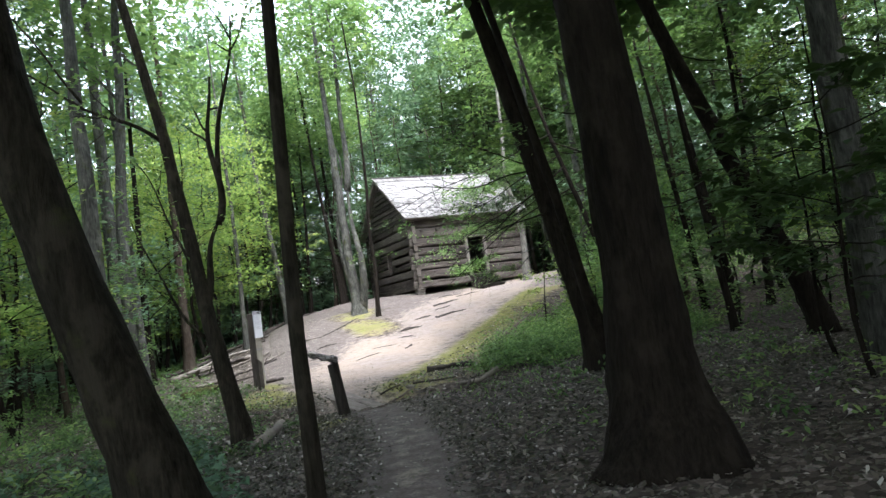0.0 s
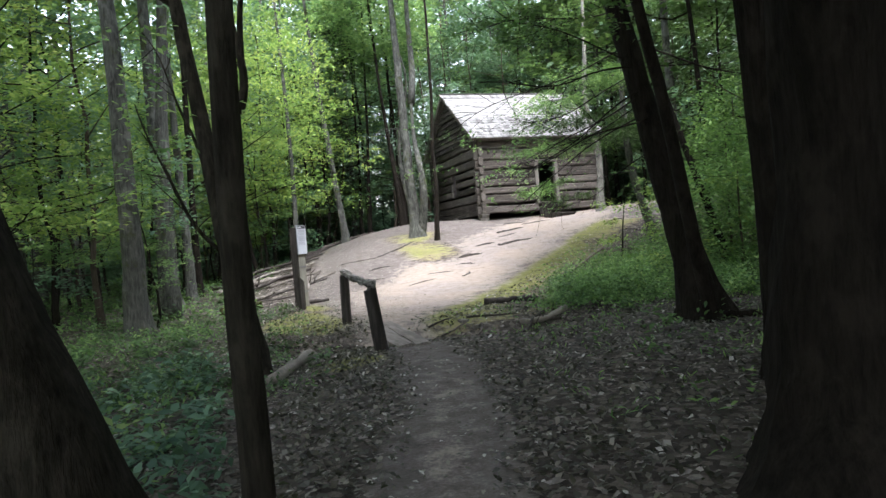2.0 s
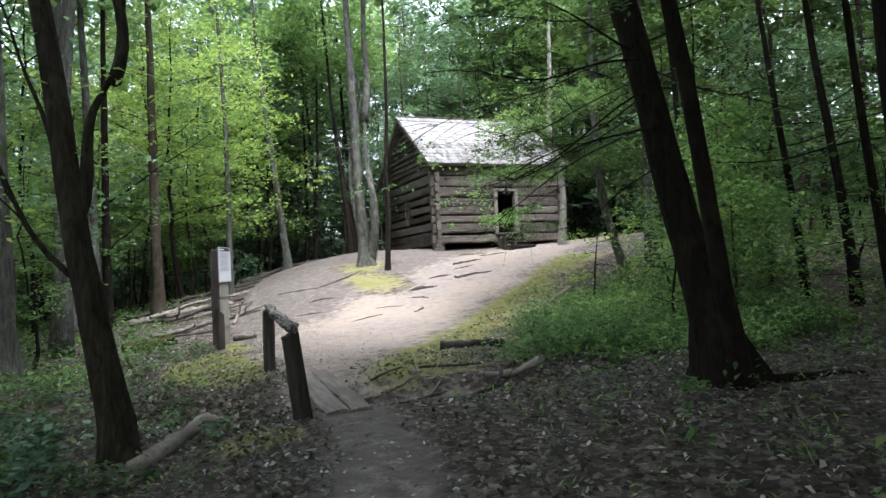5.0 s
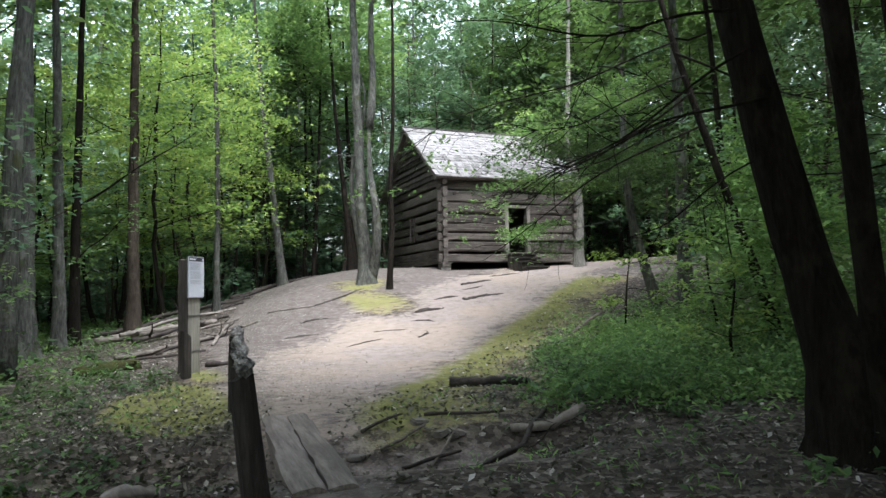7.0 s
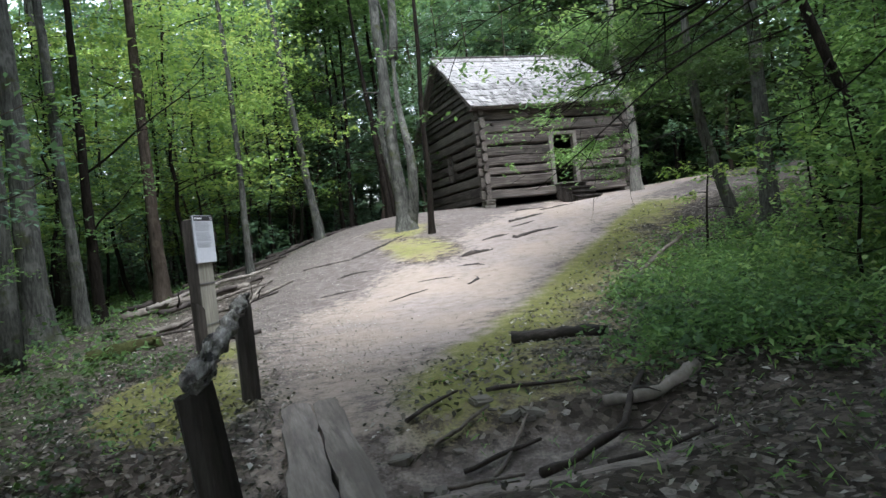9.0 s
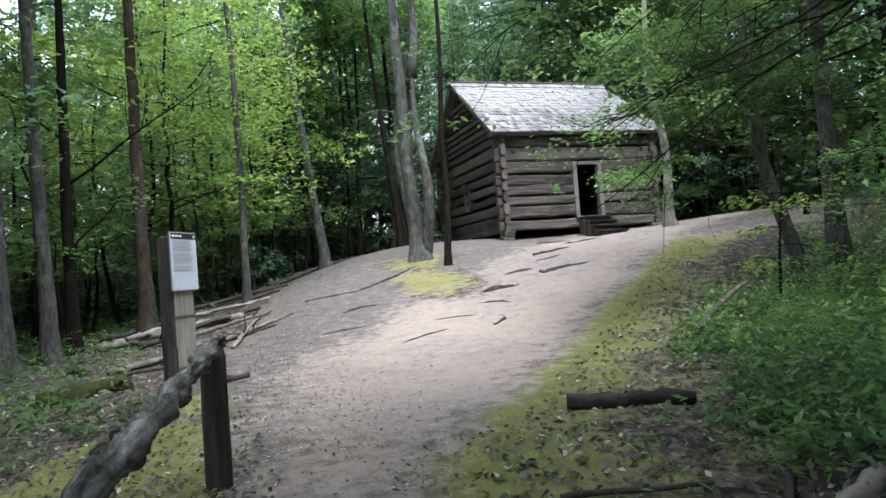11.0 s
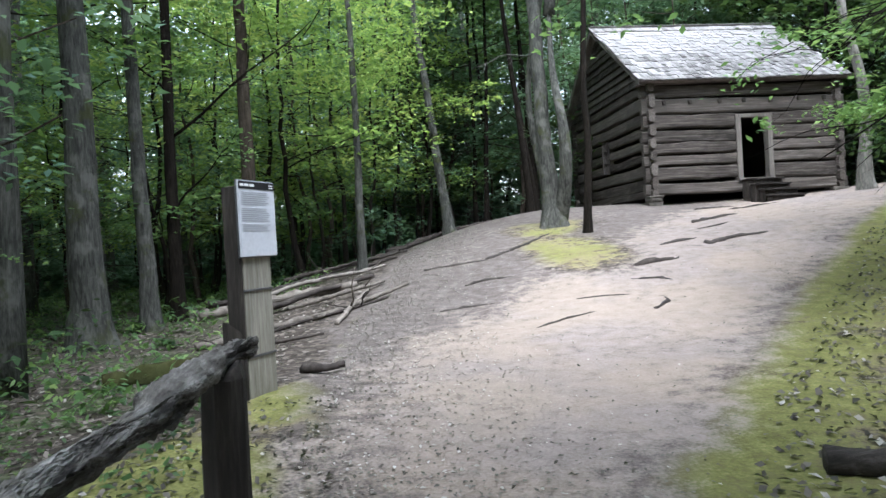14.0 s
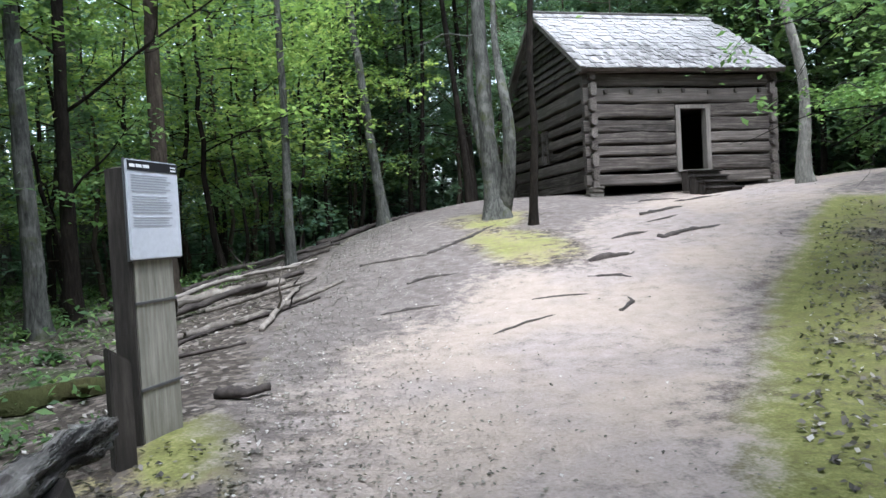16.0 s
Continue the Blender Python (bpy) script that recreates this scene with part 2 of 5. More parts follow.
# Dark wood; its low values also stand in for the unlit cabin inside.
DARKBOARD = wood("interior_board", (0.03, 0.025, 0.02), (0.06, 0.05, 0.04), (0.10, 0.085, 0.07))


# ---------------------------------------------------------------- mesh helpers
def mesh(name, verts, faces, mat, smooth=True, tone=None):
    me = bpy.data.meshes.new(name)
    verts = np.asarray(verts, dtype=np.float32)
    if isinstance(faces, np.ndarray):
        n, k = faces.shape
        me.vertices.add(len(verts))
        me.vertices.foreach_set("co", verts.ravel())
        me.loops.add(n * k)
        me.loops.foreach_set("vertex_index", faces.astype(np.int32).ravel())
        me.polygons.add(n)
        me.polygons.foreach_set("loop_start", np.arange(0, n * k, k, dtype=np.int32))
        me.polygons.foreach_set("loop_total", np.full(n, k, dtype=np.int32))
        me.update(calc_edges=True)
    else:
        me.from_pydata([tuple(map(float, v)) for v in verts], [], faces)
    if smooth:
        me.polygons.foreach_set("use_smooth", np.ones(len(me.polygons), dtype=bool))
    if tone is not None:
        a = me.attributes.new("tone", "FLOAT", "POINT")
        a.data.foreach_set("value", np.asarray(tone, dtype=np.float32))
    me.materials.append(mat)
    return me


def part(name, me, parent=None, label="", at=None):
    ob = new(name, me)
    if parent is not None:
        ob.parent = parent
    if at is not None:
        ob.matrix_basis = at
    if label:
        tagged(ob, label)
    return ob


def thing(name, x, y, z, label, category, group="", kind=""):
    ob = new(name)
    ob.matrix_basis = pose(x, y, z)
    return tagged(ob, label, category, group, kind)


def from_bm(name, bm, mat, smooth=False):
    me = bpy.data.meshes.new(name)
    bm.to_mesh(me)
    bm.free()
    if smooth:
        me.polygons.foreach_set("use_smooth", np.ones(len(me.polygons), dtype=bool))
    me.materials.append(mat)
    return me


def block(name, sx, sy, sz, mat, bevel=0.01, wob=0.0, rng=None, cuts=0):
    """A bevelled block with its base centre at the origin, its faces slightly uneven."""
    bm = bmesh.new()
    bmesh.ops.create_cube(bm, size=1)
    bmesh.ops.scale(bm, vec=(sx, sy, sz), verts=bm.verts)
    bmesh.ops.translate(bm, vec=(0, 0, sz / 2), verts=bm.verts)
    if cuts:
        bmesh.ops.subdivide_edges(bm, edges=bm.edges[:], cuts=cuts, use_grid_fill=True)
    if bevel:
        sharp = [e for e in bm.edges if len(e.link_faces) == 2 and e.calc_face_angle(0) > 0.5]
        bmesh.ops.bevel(bm, geom=sharp, offset=bevel, segments=2, affect="EDGES")
    if wob:
        for v in bm.verts:
            v.co += Vector([rng.uniform(-wob, wob) for _ in range(3)])
    return from_bm(name, bm, mat)


def tube_arrays(pts, radii, sides=10, rng=None, rough=0.0, cap=True):
    """Vertices and faces of a tapered tube along points."""
    pts = np.asarray(pts, float)
    n = len(pts)
    tang = np.gradient(pts, axis=0)
    tang /= np.linalg.norm(tang, axis=1)[:, None] + 1e-9
    ref = np.array([1.0, 0.2, 0.0]) if abs(tang[:, 0]).mean() < 0.8 else np.array([0.0, 0.3, 1.0])
    u = np.cross(tang, ref)
    u /= np.linalg.norm(u, axis=1)[:, None] + 1e-9
    v = np.cross(tang, u)
    ang = np.linspace(0, 2 * np.pi, sides, endpoint=False)
    rad = np.asarray(radii, float)[:, None] * np.ones(sides)
    if rough:
        wave = 1 + rough * np.sin(ang * 3 + rng.uniform(0, 6)) * 0.5 + rough * np.sin(ang * 5 + rng.uniform(0, 6)) * 0.4
        rad = rad * wave * (1 + rough * 0.5 * rng.normal(size=(n, sides)))
    ring = pts[:, None, :] + rad[..., None] * (np.cos(ang)[None, :, None] * u[:, None, :] + np.sin(ang)[None, :, None] * v[:, None, :])
    verts = ring.reshape(-1, 3)
    i = np.arange(n - 1)[:, None] * sides
    j = np.arange(sides)[None, :]
    k = (j + 1) % sides
    faces = np.stack([i + j, i + k, i + sides + k, i + sides + j], -1).reshape(-1, 4)
    return verts, [tuple(f) for f in faces.tolist()] + ([tuple(range(sides))[::-1], tuple(range((n - 1) * sides, n * sides))] if cap else [])


def joined(pieces):
    verts, faces, off = [], [], 0
    for v, f in pieces:
        verts.append(v)
        faces += [tuple(i + off for i in q) for q in f]
        off += len(v)
    return np.concatenate(verts), faces


def bend(a, b, n, rng, wander=0.05, sag=0.0):
    """n points from a to b that wander a little."""
    a, b = np.array(a, float), np.array(b, float)
    t = np.linspace(0, 1, n)[:, None]
    p = a + (b - a) * t
    size = np.linalg.norm(b - a)
    k = np.sin(np.pi * t)
    for f in (1, 2, 3):
        p = p + np.sin(np.pi * f * t) * rng.normal(size=3) * wander * size / (f * 1.6)
    p[:, 2] -= (k * sag)[:, 0]
    return p


def leaf_arrays(centres, size, rng, tilt=0.5, width=0.5, spread=0.35):
    """Folded four-cornered leaves at centres; size is the length."""
    n = len(centres)
    yaw = rng.uniform(0, 2 * np.pi, n)
    length = size * (1 + spread * rng.uniform(-1, 1, n))
    d = np.stack([np.cos(yaw), np.sin(yaw), rng.normal(0, tilt, n)], 1)
    d /= np.linalg.norm(d, axis=1)[:, None]
    s = np.stack([-np.sin(yaw), np.cos(yaw), rng.normal(0, tilt, n)], 1)
    s /= np.linalg.norm(s, axis=1)[:, None]
    up = np.cross(d, s)
    up *= np.sign(up[:, 2:3] + 1e-9)
    L, W = length[:, None], (length * width)[:, None]
    v = np.stack([centres - d * L / 2, centres + s * W / 2 + up * W * 0.12 - d * L * 0.08, centres + d * L / 2 - up * L * 0.06, centres - s * W / 2 + up * W * 0.12 - d * L * 0.08], 1)
    return v.reshape(-1, 3), np.arange(n * 4).reshape(n, 4)


def leaf_mesh(name, centres, size, rng, mat, tilt=0.5, width=0.5, tone=None):
    v, f = leaf_arrays(np.asarray(centres), size, rng, tilt, width)
    if tone is None:
        tone = rng.uniform(0, 1, len(centres))
    return mesh(name, v, f, mat, False, np.repeat(tone, 4))


def sprays(tips, per, radius, rng, droop=0.25, flat=0.22):
    """Leaf centres in flat, uneven sprays round branch tips, with a tone that runs from spray to spray."""
    tips = np.asarray(tips)
    n = len(tips)
    r = np.abs(rng.normal(0, 0.55, (n, per))) * radius
    a = rng.uniform(0, 2 * np.pi, (n, 1)) + rng.normal(0, 1.1, (n, per))
    off = np.stack([r * np.cos(a), r * np.sin(a), rng.normal(0, flat * radius * 0.5, (n, per)) - droop * r], -1)
    c = (tips[:, None, :] + off).reshape(-1, 3)
    tone = np.clip(rng.normal(0.5, 0.22, (n, 1)) + rng.normal(0, 0.16, (n, per)), 0, 1).ravel()
    return c, tone


# ---------------------------------------------------------------- the lie of the land
def smooth(a, b, x):
    t = np.clip((x - a) / (b - a), 0, 1)
    return t * t * (3 - 2 * t)


LEFT_Y, LEFT_X = (-40, -8, -1.0, 3, 5.5, 7.5, 9, 11, 12, 14, 16.5, 19, 21, 25, 29, 34, 60), (-15, -2.0, 1.85, 3.0, 3.95, 4.45, 4.62, 4.85, 4.9, 4.75, 4.8, 4.9, 5.4, 6.0, 6.8, 9.5, 16)
RIGHT_Y, RIGHT_X = (-40, -8, -1.0, 3, 5.5, 7.5, 9, 11, 12, 12.7, 14.2, 17.8, 20, 22.7, 24, 25, 28, 34, 60), (-14, -1.1, 2.75, 3.85, 4.85, 5.35, 5.4, 5.6, 6.0, 6.6, 7.7, 11.0, 13.3, 16.6, 19.4, 22.5, 24, 22, 20)


def edges(y):
    return np.interp(y, LEFT_Y, LEFT_X), np.interp(y, RIGHT_Y, RIGHT_X)


def land(x, y):
    """Height of the bare ground."""
    x, y = np.asarray(x, float), np.asarray(y, float)
    a = (x - 5.5) * 0.427 + (y - 11) * 0.904
    b = (x - 5.5) * 0.904 - (y - 11) * 0.427
    z = 2.15 * smooth(3, 22, a) * smooth(-13, -3, b)
    z = z + 0.035 * np.maximum(b - 2, 0) + 0.06 * np.maximum(b - 9, 0)
    z = z + 0.05 * np.maximum(a - 24, 0) + 0.16 * np.maximum(a - 32, 0) * smooth(-30, 0, b)
    far = np.hypot(x - 8, y - 15)
    z = z * (1 - smooth(70, 140, far)) + 6 * smooth(60, 140, far)
    z = z - 0.13 * smooth(0.15, 1.2, np.interp(y, LEFT_Y, LEFT_X) - x) * smooth(10.5, 8.5, y) * smooth(-6, -2, x)
    z = z + 0.13 * smooth(17, 22, y) * smooth(36, 30, y) * smooth(4.5, 9, x) * smooth(27, 20, x)
    # the washed-out gully under the footbridge
    g = np.exp(-(((y - 10.0 + 0.12 * (x - 5)) / 0.55) ** 2)) * smooth(9.5, 6.5, x) * smooth(1.5, 4.2, x)
    dip = 0.3 * np.exp(-(((y - 27.4) / 1.9) ** 2)) * smooth(12.0, 15.0, x) * smooth(22, 18.8, x)
    z = z + 0.11 * np.exp(-((x - 4.35) / 0.8) ** 2 - ((y - 15.2) / 1.3) ** 2)
    return z - 0.3 * g - dip


def land_fine(x, y):
    x, y = np.asarray(x, float), np.asarray(y, float)
    lo, hi = edges(y)
    rough = 0.4 + 0.6 * np.clip(np.maximum(lo - x, x - hi) / 1.0, 0, 1)
    n = 0.022 * np.sin(x * 2.3 + 1.3 * np.sin(y * 1.7)) * np.cos(y * 2.9 + np.sin(x * 1.1)) + 0.012 * np.sin(x * 6.1 + y * 3.3) * np.sin(y * 7.7 - x * 2.1)
    return land(x, y) + n * rough


def gz(x, y):
    return float(land_fine(x, y))


def spacing(lo, hi, fine, far, grow):
    mid = list(np.arange(lo, hi, fine))
    left, right = [lo], [hi]
    d = fine
    while left[-1] > -far:
        d *= grow
        left.append(left[-1] - d)
    d = fine
    while right[-1] < far:
        d *= grow
        right.append(right[-1] + d)
    return np.array(left[:0:-1] + mid + right)


def build_ground():
    gx, gy = spacing(-1.0, 17.0, 0.075, 400, 1.13), spacing(-0.5, 29.0, 0.085, 400, 1.13)
    X, Y = np.meshgrid(gx, gy)
    Z = land_fine(X, Y)
    n, m = X.shape
    v = np.stack([X, Y, Z], -1).reshape(-1, 3)
    i = np.arange(n - 1)[:, None] * m + np.arange(m - 1)[None, :]
    f = np.stack([i, i + 1, i + m + 1, i + m], -1).reshape(-1, 4)
    me = mesh("ground", v, f, GROUND)
    x, y = v[:, 0], v[:, 1]
    lo, hi = edges(y)
    inside = np.minimum(x - lo, hi - x)
    sand = smooth(-1.1, 0.75, inside) * smooth(33, 29.5, y)
    sand = np.maximum(sand, 0.85 * smooth(1.2, 0.6, np.hypot((x - 19.3) / 4.4, (y - 22.8) / 2.4)) * (x > hi - 1))
    sand = np.maximum(sand, 0.8 * smooth(1.25, 0.6, np.hypot((x - 6.2) / 1.2, (y - 9.5) / 0.9)))
    sand = np.where(y < 9.0, smooth(-0.4, 0.45, inside), sand)
    # Path soil is darker towards the start and paler beyond y = 8.
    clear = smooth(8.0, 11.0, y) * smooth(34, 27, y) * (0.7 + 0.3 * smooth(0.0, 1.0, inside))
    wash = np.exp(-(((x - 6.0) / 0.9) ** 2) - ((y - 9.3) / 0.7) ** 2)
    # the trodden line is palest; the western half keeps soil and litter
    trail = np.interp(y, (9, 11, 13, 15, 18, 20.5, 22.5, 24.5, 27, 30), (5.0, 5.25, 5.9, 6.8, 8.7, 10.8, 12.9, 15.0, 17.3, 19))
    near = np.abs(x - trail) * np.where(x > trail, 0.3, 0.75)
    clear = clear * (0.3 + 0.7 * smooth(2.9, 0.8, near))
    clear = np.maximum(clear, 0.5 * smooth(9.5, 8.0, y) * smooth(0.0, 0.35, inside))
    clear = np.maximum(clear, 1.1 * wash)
    moss = (0.55 * smooth(-3.6, -2.0, inside) + 0.45 * smooth(-1.9, -0.5, inside)) * smooth(0.7, -0.2, inside) * smooth(9.6, 11.2, y) * (x > lo)
    island = 0.75 * smooth(1.5, 0.3, np.hypot((x - 9.2) / 1.25, (y - 21.9) / 2.5)) + 0.6 * smooth(1.6, 0.6, np.hypot((x - 9.6) / 1.3, (y - 25.2) / 1.1))
    moss = np.maximum(moss * 0.84, island * 0.85)
    moss = np.maximum(moss, smooth(1.2, 0.5, np.hypot((x - 4.05) / 0.85, (y - 12.7) / 1.9)) * 1.15)
    moss = np.maximum(moss, smooth(1.2, 0.4, np.hypot((x - 4.55) / 0.4, (y - 15.0) / 0.9)))
    moss = np.maximum(moss, 0.75 * smooth(1.2, 0.4, np.hypot((x - 4.1) / 0.45, (y - 8.3) / 0.6)))
    sand = sand * (1 - np.clip(island, 0, 1) * 0.95)
    green = smooth(20, 32, np.hypot(x - 8, y - 14)) * 0.9 + smooth(0.3, 2.0, lo - x) * 0.45 + 0.35 * smooth(3.6, 2.0, np.hypot((x - 10.8) / 1.2, (y - 13.0) / 1.6))
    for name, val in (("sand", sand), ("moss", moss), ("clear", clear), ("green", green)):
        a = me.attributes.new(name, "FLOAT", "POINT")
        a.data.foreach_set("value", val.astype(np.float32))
    tagged(part("ground", me), "sandy trail over a mossy knoll with leaf litter", "ground", kind="structure")


build_ground()


# ---------------------------------------------------------------- log cabin
def hewn(name, length, height, depth, rng, mat=LOG, seg=9):
    """A hewn log along x, its base centre at the origin; flat faces with rounded, wavy arrises."""
    xs = np.linspace(-length / 2, length / 2, seg)
    base = np.array([(-0.5, 0.13), (-0.5, 0.5), (-0.5, 0.87), (-0.3, 0.97), (0.3, 0.97), (0.5, 0.87), (0.5, 0.13), (0.3, 0.0), (-0.3, 0.0)])
    rows = []
    wav = [np.cumsum(rng.normal(0, 0.017, seg)) for _ in range(3)]
    for k, x in enumerate(xs):
        p = base.copy()
        p[:, 0] = p[:, 0] * depth + rng.normal(0, 0.006, len(p))
        p[:, 1] = p[:, 1] * height + rng.normal(0, 0.008, len(p)) + np.where(p[:, 1] > 0.5, wav[0][k], wav[1][k]) * 0.7
        rows.append(np.column_stack([np.full(len(p), x), p]))
    s = len(base)
    faces = [(k * s + j, k * s + (j + 1) % s, (k + 1) * s + (j + 1) % s, (k + 1) * s + j) for k in range(seg - 1) for j in range(s)]
    faces += [tuple(range(s))[::-1], tuple(range((seg - 1) * s, seg * s))]
    return mesh(name, np.concatenate(rows), faces, mat, False)


CAB_X0, CAB_X1, CAB_Y0, CAB_Y1 = 14.0, 20.33, 29.0, 36.0
COURSES = ((2.38, 2.74), (2.78, 3.19), (3.23, 3.54), (3.58, 3.90), (3.95, 4.30), (4.34, 4.73), (4.77, 5.19), (5.22, 5.62))
COURSES = tuple((2.38 + 1.042 * (a - 2.38), 2.38 + 1.042 * (b - 2.38)) for a, b in COURSES)


def build_cabin():
    rng = np.random.default_rng(5)
    R = random.Random(5)
    ox, oy, oz = 17.2, 32.5, 2.0
    cab = thing("log_cabin", ox - 0.1, oy - 0.19, oz, "weathered hewn-log cabin with grey shake roof on stone piers", "cabin")

    def put(name, me, x, y, z, rz=0, rx=0, ry=0, parent=None, label=""):
        return part(name, me, parent or cab, label, pose(x - ox, y - oy, z - oz, rx, ry, rz))

    d0, d1 = 16.84, 18.03
    for z0, z1 in COURSES:
        hgt = z1 - z0
        if z0 < 2.7 or z0 > 4.75:
            spans = [(13.84, 20.5)]
        else:
            spans = [(13.84 + R.uniform(-0.04, 0.05), d0 + 0.02), (d1 - 0.02, 20.46)]
        for a, b in spans:
            put("log", hewn("log", b - a, hgt * R.uniform(0.96, 1.03), 0.19, rng), (a + b) / 2, CAB_Y0 + 0.1 + R.uniform(-0.012, 0.012), z0)
        put("log", hewn("log", 6.6, hgt, 0.19, rng), 17.17, CAB_Y1 - 0.1, z0)
    for k, (z0, z1) in enumerate(COURSES[:-1]):
        lift = 0.2
        zz0, zz1 = z0 + lift, COURSES[k + 1][0] + lift - 0.05
        for x in (CAB_X0 + 0.1, CAB_X1 - 0.1):
            if x < 15 and 3.4 < (zz0 + zz1) / 2 < 4.6:
                spans = [(28.86, 32.32), (32.78, 36.15)]
            else:
                spans = [(28.86 + R.uniform(-0.05, 0.03), 36.15)]
            for a, b in spans:
                put("log", hewn("log", b - a, (zz1 - zz0) * R.uniform(0.86, 0.96), 0.19, rng), x + R.uniform(-0.012, 0.012), (a + b) / 2, zz0, 90)
    for x in (CAB_X0 + 0.1, CAB_X1 - 0.1):
        put("log", hewn("log", 7.2, 0.2, 0.2, rng), x, 32.5, 2.36, 90)
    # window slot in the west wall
    # A dark sheet stands in for the unlit inside behind the slot.
    win = put("window", block("window_dark_sheet", 0.02, 0.46, 1.1, DARKBOARD, 0), 14.19, 32.55, 3.45)
    for y in (32.3, 32.8):
        put("window_frame", block("window_frame", 0.06, 0.07, 1.16, LOG, 0.008), 13.98, y, 3.42, parent=None)
    # door frame
    for x in (d0 + 0.08, d1 - 0.08):
        put("door_jamb", block("door_jamb", 0.16, 0.24, 1.9, FRAME, 0.01), x, CAB_Y0 + 0.08, 2.76, label="grey weathered door jamb")
    put("door_lintel", block("door_lintel", 1.23, 0.24, 0.12, FRAME, 0.01), (d0 + d1) / 2, CAB_Y0 + 0.075, 4.66)
    put("threshold", block("threshold", 1.19, 0.3, 0.06, FRAME, 0.01), (d0 + d1) / 2, CAB_Y0 + 0.06, 2.73)
    # Added dark slabs that stop light coming through the log gaps.
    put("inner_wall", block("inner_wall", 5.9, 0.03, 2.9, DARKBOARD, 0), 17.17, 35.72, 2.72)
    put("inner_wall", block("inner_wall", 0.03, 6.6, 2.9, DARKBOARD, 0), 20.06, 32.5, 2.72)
    # joist ends let into the log above the door
    for k in range(7):
        x = 14.55 + k * 0.88 + R.uniform(-0.06, 0.06)
        put("joist_end", block("joist_end", 0.11, 0.1, 0.13, DARKBOARD, 0.01), x, CAB_Y0 - 0.01, 5.11 + R.uniform(-0.03, 0.03), label="dark sawn joist end")
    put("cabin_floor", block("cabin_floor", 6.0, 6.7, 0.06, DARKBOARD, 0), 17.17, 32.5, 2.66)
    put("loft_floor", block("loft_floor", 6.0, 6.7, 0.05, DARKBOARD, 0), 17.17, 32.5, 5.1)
    # plate and gables of lapped boards
    ridge_y, ridge_z, eave_z = 32.6, 8.63, 5.81
    put("plate", hewn("plate", 6.9, 0.12, 0.26, rng), 17.17, CAB_Y0 + 0.08, 5.765)
    for gx, side in ((CAB_X0 + 0.02, 1), (CAB_X1 - 0.02, -1)):
        put("log", hewn("log", 7.3, 0.3, 0.19, rng), gx + side * 0.08, 32.5, 5.53, 90)
        z = 5.84
        while z < 8.3:
            half = (ridge_z - z - 0.14) / (ridge_z - eave_z) * 3.74
            put("gable_board", block("gable_board", 0.03, 2 * half, 0.235, LOG, 0.005), gx - side * (0.075 + R.uniform(0, 0.02)), ridge_y, z + R.uniform(-0.012, 0.012), ry=side * (17 + R.uniform(-3, 3)), rx=R.uniform(-0.5, 0.5))
            z += 0.25
        # Dark sheet behind the boards draws the shade in their gaps.
        put("gable_lining", mesh("gable_lining", [(0, -3.6, 0), (0, 3.6, 0), (0, 0, 2.62), (0.03, -3.6, 0), (0.03, 3.6, 0), (0.03, 0, 2.62)], [(0, 1, 2), (3, 5, 4), (0, 3, 4, 1), (1, 4, 5, 2), (2, 5, 3, 0)], DARKBOARD, False), gx + side * 0.06, ridge_y, 5.8)
    # roof
    roof = put("roof", block("roof_deck", 0.1, 0.1, 0.1, BOARD, 0.01), 17.1, ridge_y, ridge_z - 0.15, label="grey weathered shake roof")
    run, rise = 3.97, 2.82
    slope = math.degrees(math.atan2(rise, run))
    length = math.hypot(run, rise)
    x0, x1 = 13.66, 20.54

    def on_roof(name, me, x, s, lift, side, turn=0.0):
        """A piece x along the ridge and s down the slope."""
        f = s / length
        y = -side * run * f
        m = pose(x - 17.1, y, 0.15 - rise * f) @ pose(0, 0, 0, side * slope) @ pose(0, 0, lift, 0, 0, turn)
        return part(name, me, roof, "", m)

    for side in (1, -1):
        on_roof("roof_deck", block("deck", x1 - x0 - 0.06, length, 0.04, BOARD, 0), (x0 + x1) / 2, length / 2, -0.05, side)
    for x in (x0 + 0.02, x1 - 0.02):
        for side in (1, -1):
            on_roof("barge_board", block("barge_board", 0.035, length, 0.13, BOARD, 0.005), x, length / 2, -0.14, side)
    on_roof("fascia", block("fascia", x1 - x0 - 0.1, 0.03, 0.1, BOARD, 0.005), (x0 + x1) / 2, length - 0.1, -0.13, 1)
    ends = []
    for k in range(3):
        xr = [0.14, 0.185, 0.11][k]
        bm = bmesh.new()
        bmesh.ops.create_cube(bm, size=1)
        for v in bm.verts:
            thick = 0.028 if v.co.y < 0 else 0.008
            v.co = Vector((v.co.x * xr + R.uniform(-0.006, 0.006), v.co.y * 0.5 + (R.uniform(-0.02, 0.02) if v.co.y < 0 else 0), (v.co.z + 0.5) * thick))
        ends.append((xr, from_bm("shake", bm, SHAKE)))
    courses, rest = 16, []
    for c in range(courses):
        s = length + 0.03 - (c + 0.5) * length / courses
        x = x0 + R.uniform(-0.05, 0.05)
        while x < x1 - 0.06:
            w, me = ends[R.choice((0, 0, 1, 1, 2))]
            s2, lift, turn = s - 0.07 + R.uniform(-0.045, 0.045), 0.01 + R.uniform(0, 0.028), R.uniform(-2.5, 2.5)
            if c < 7:
                on_roof("shake", me, x + w / 2, s2, lift, 1, turn)
            else:
                m = pose(x + w / 2 - 17.1, -run * s2 / length, 0.15 - rise * s2 / length) @ pose(0, 0, 0, slope) @ pose(0, 0, lift, 0, 0, turn)
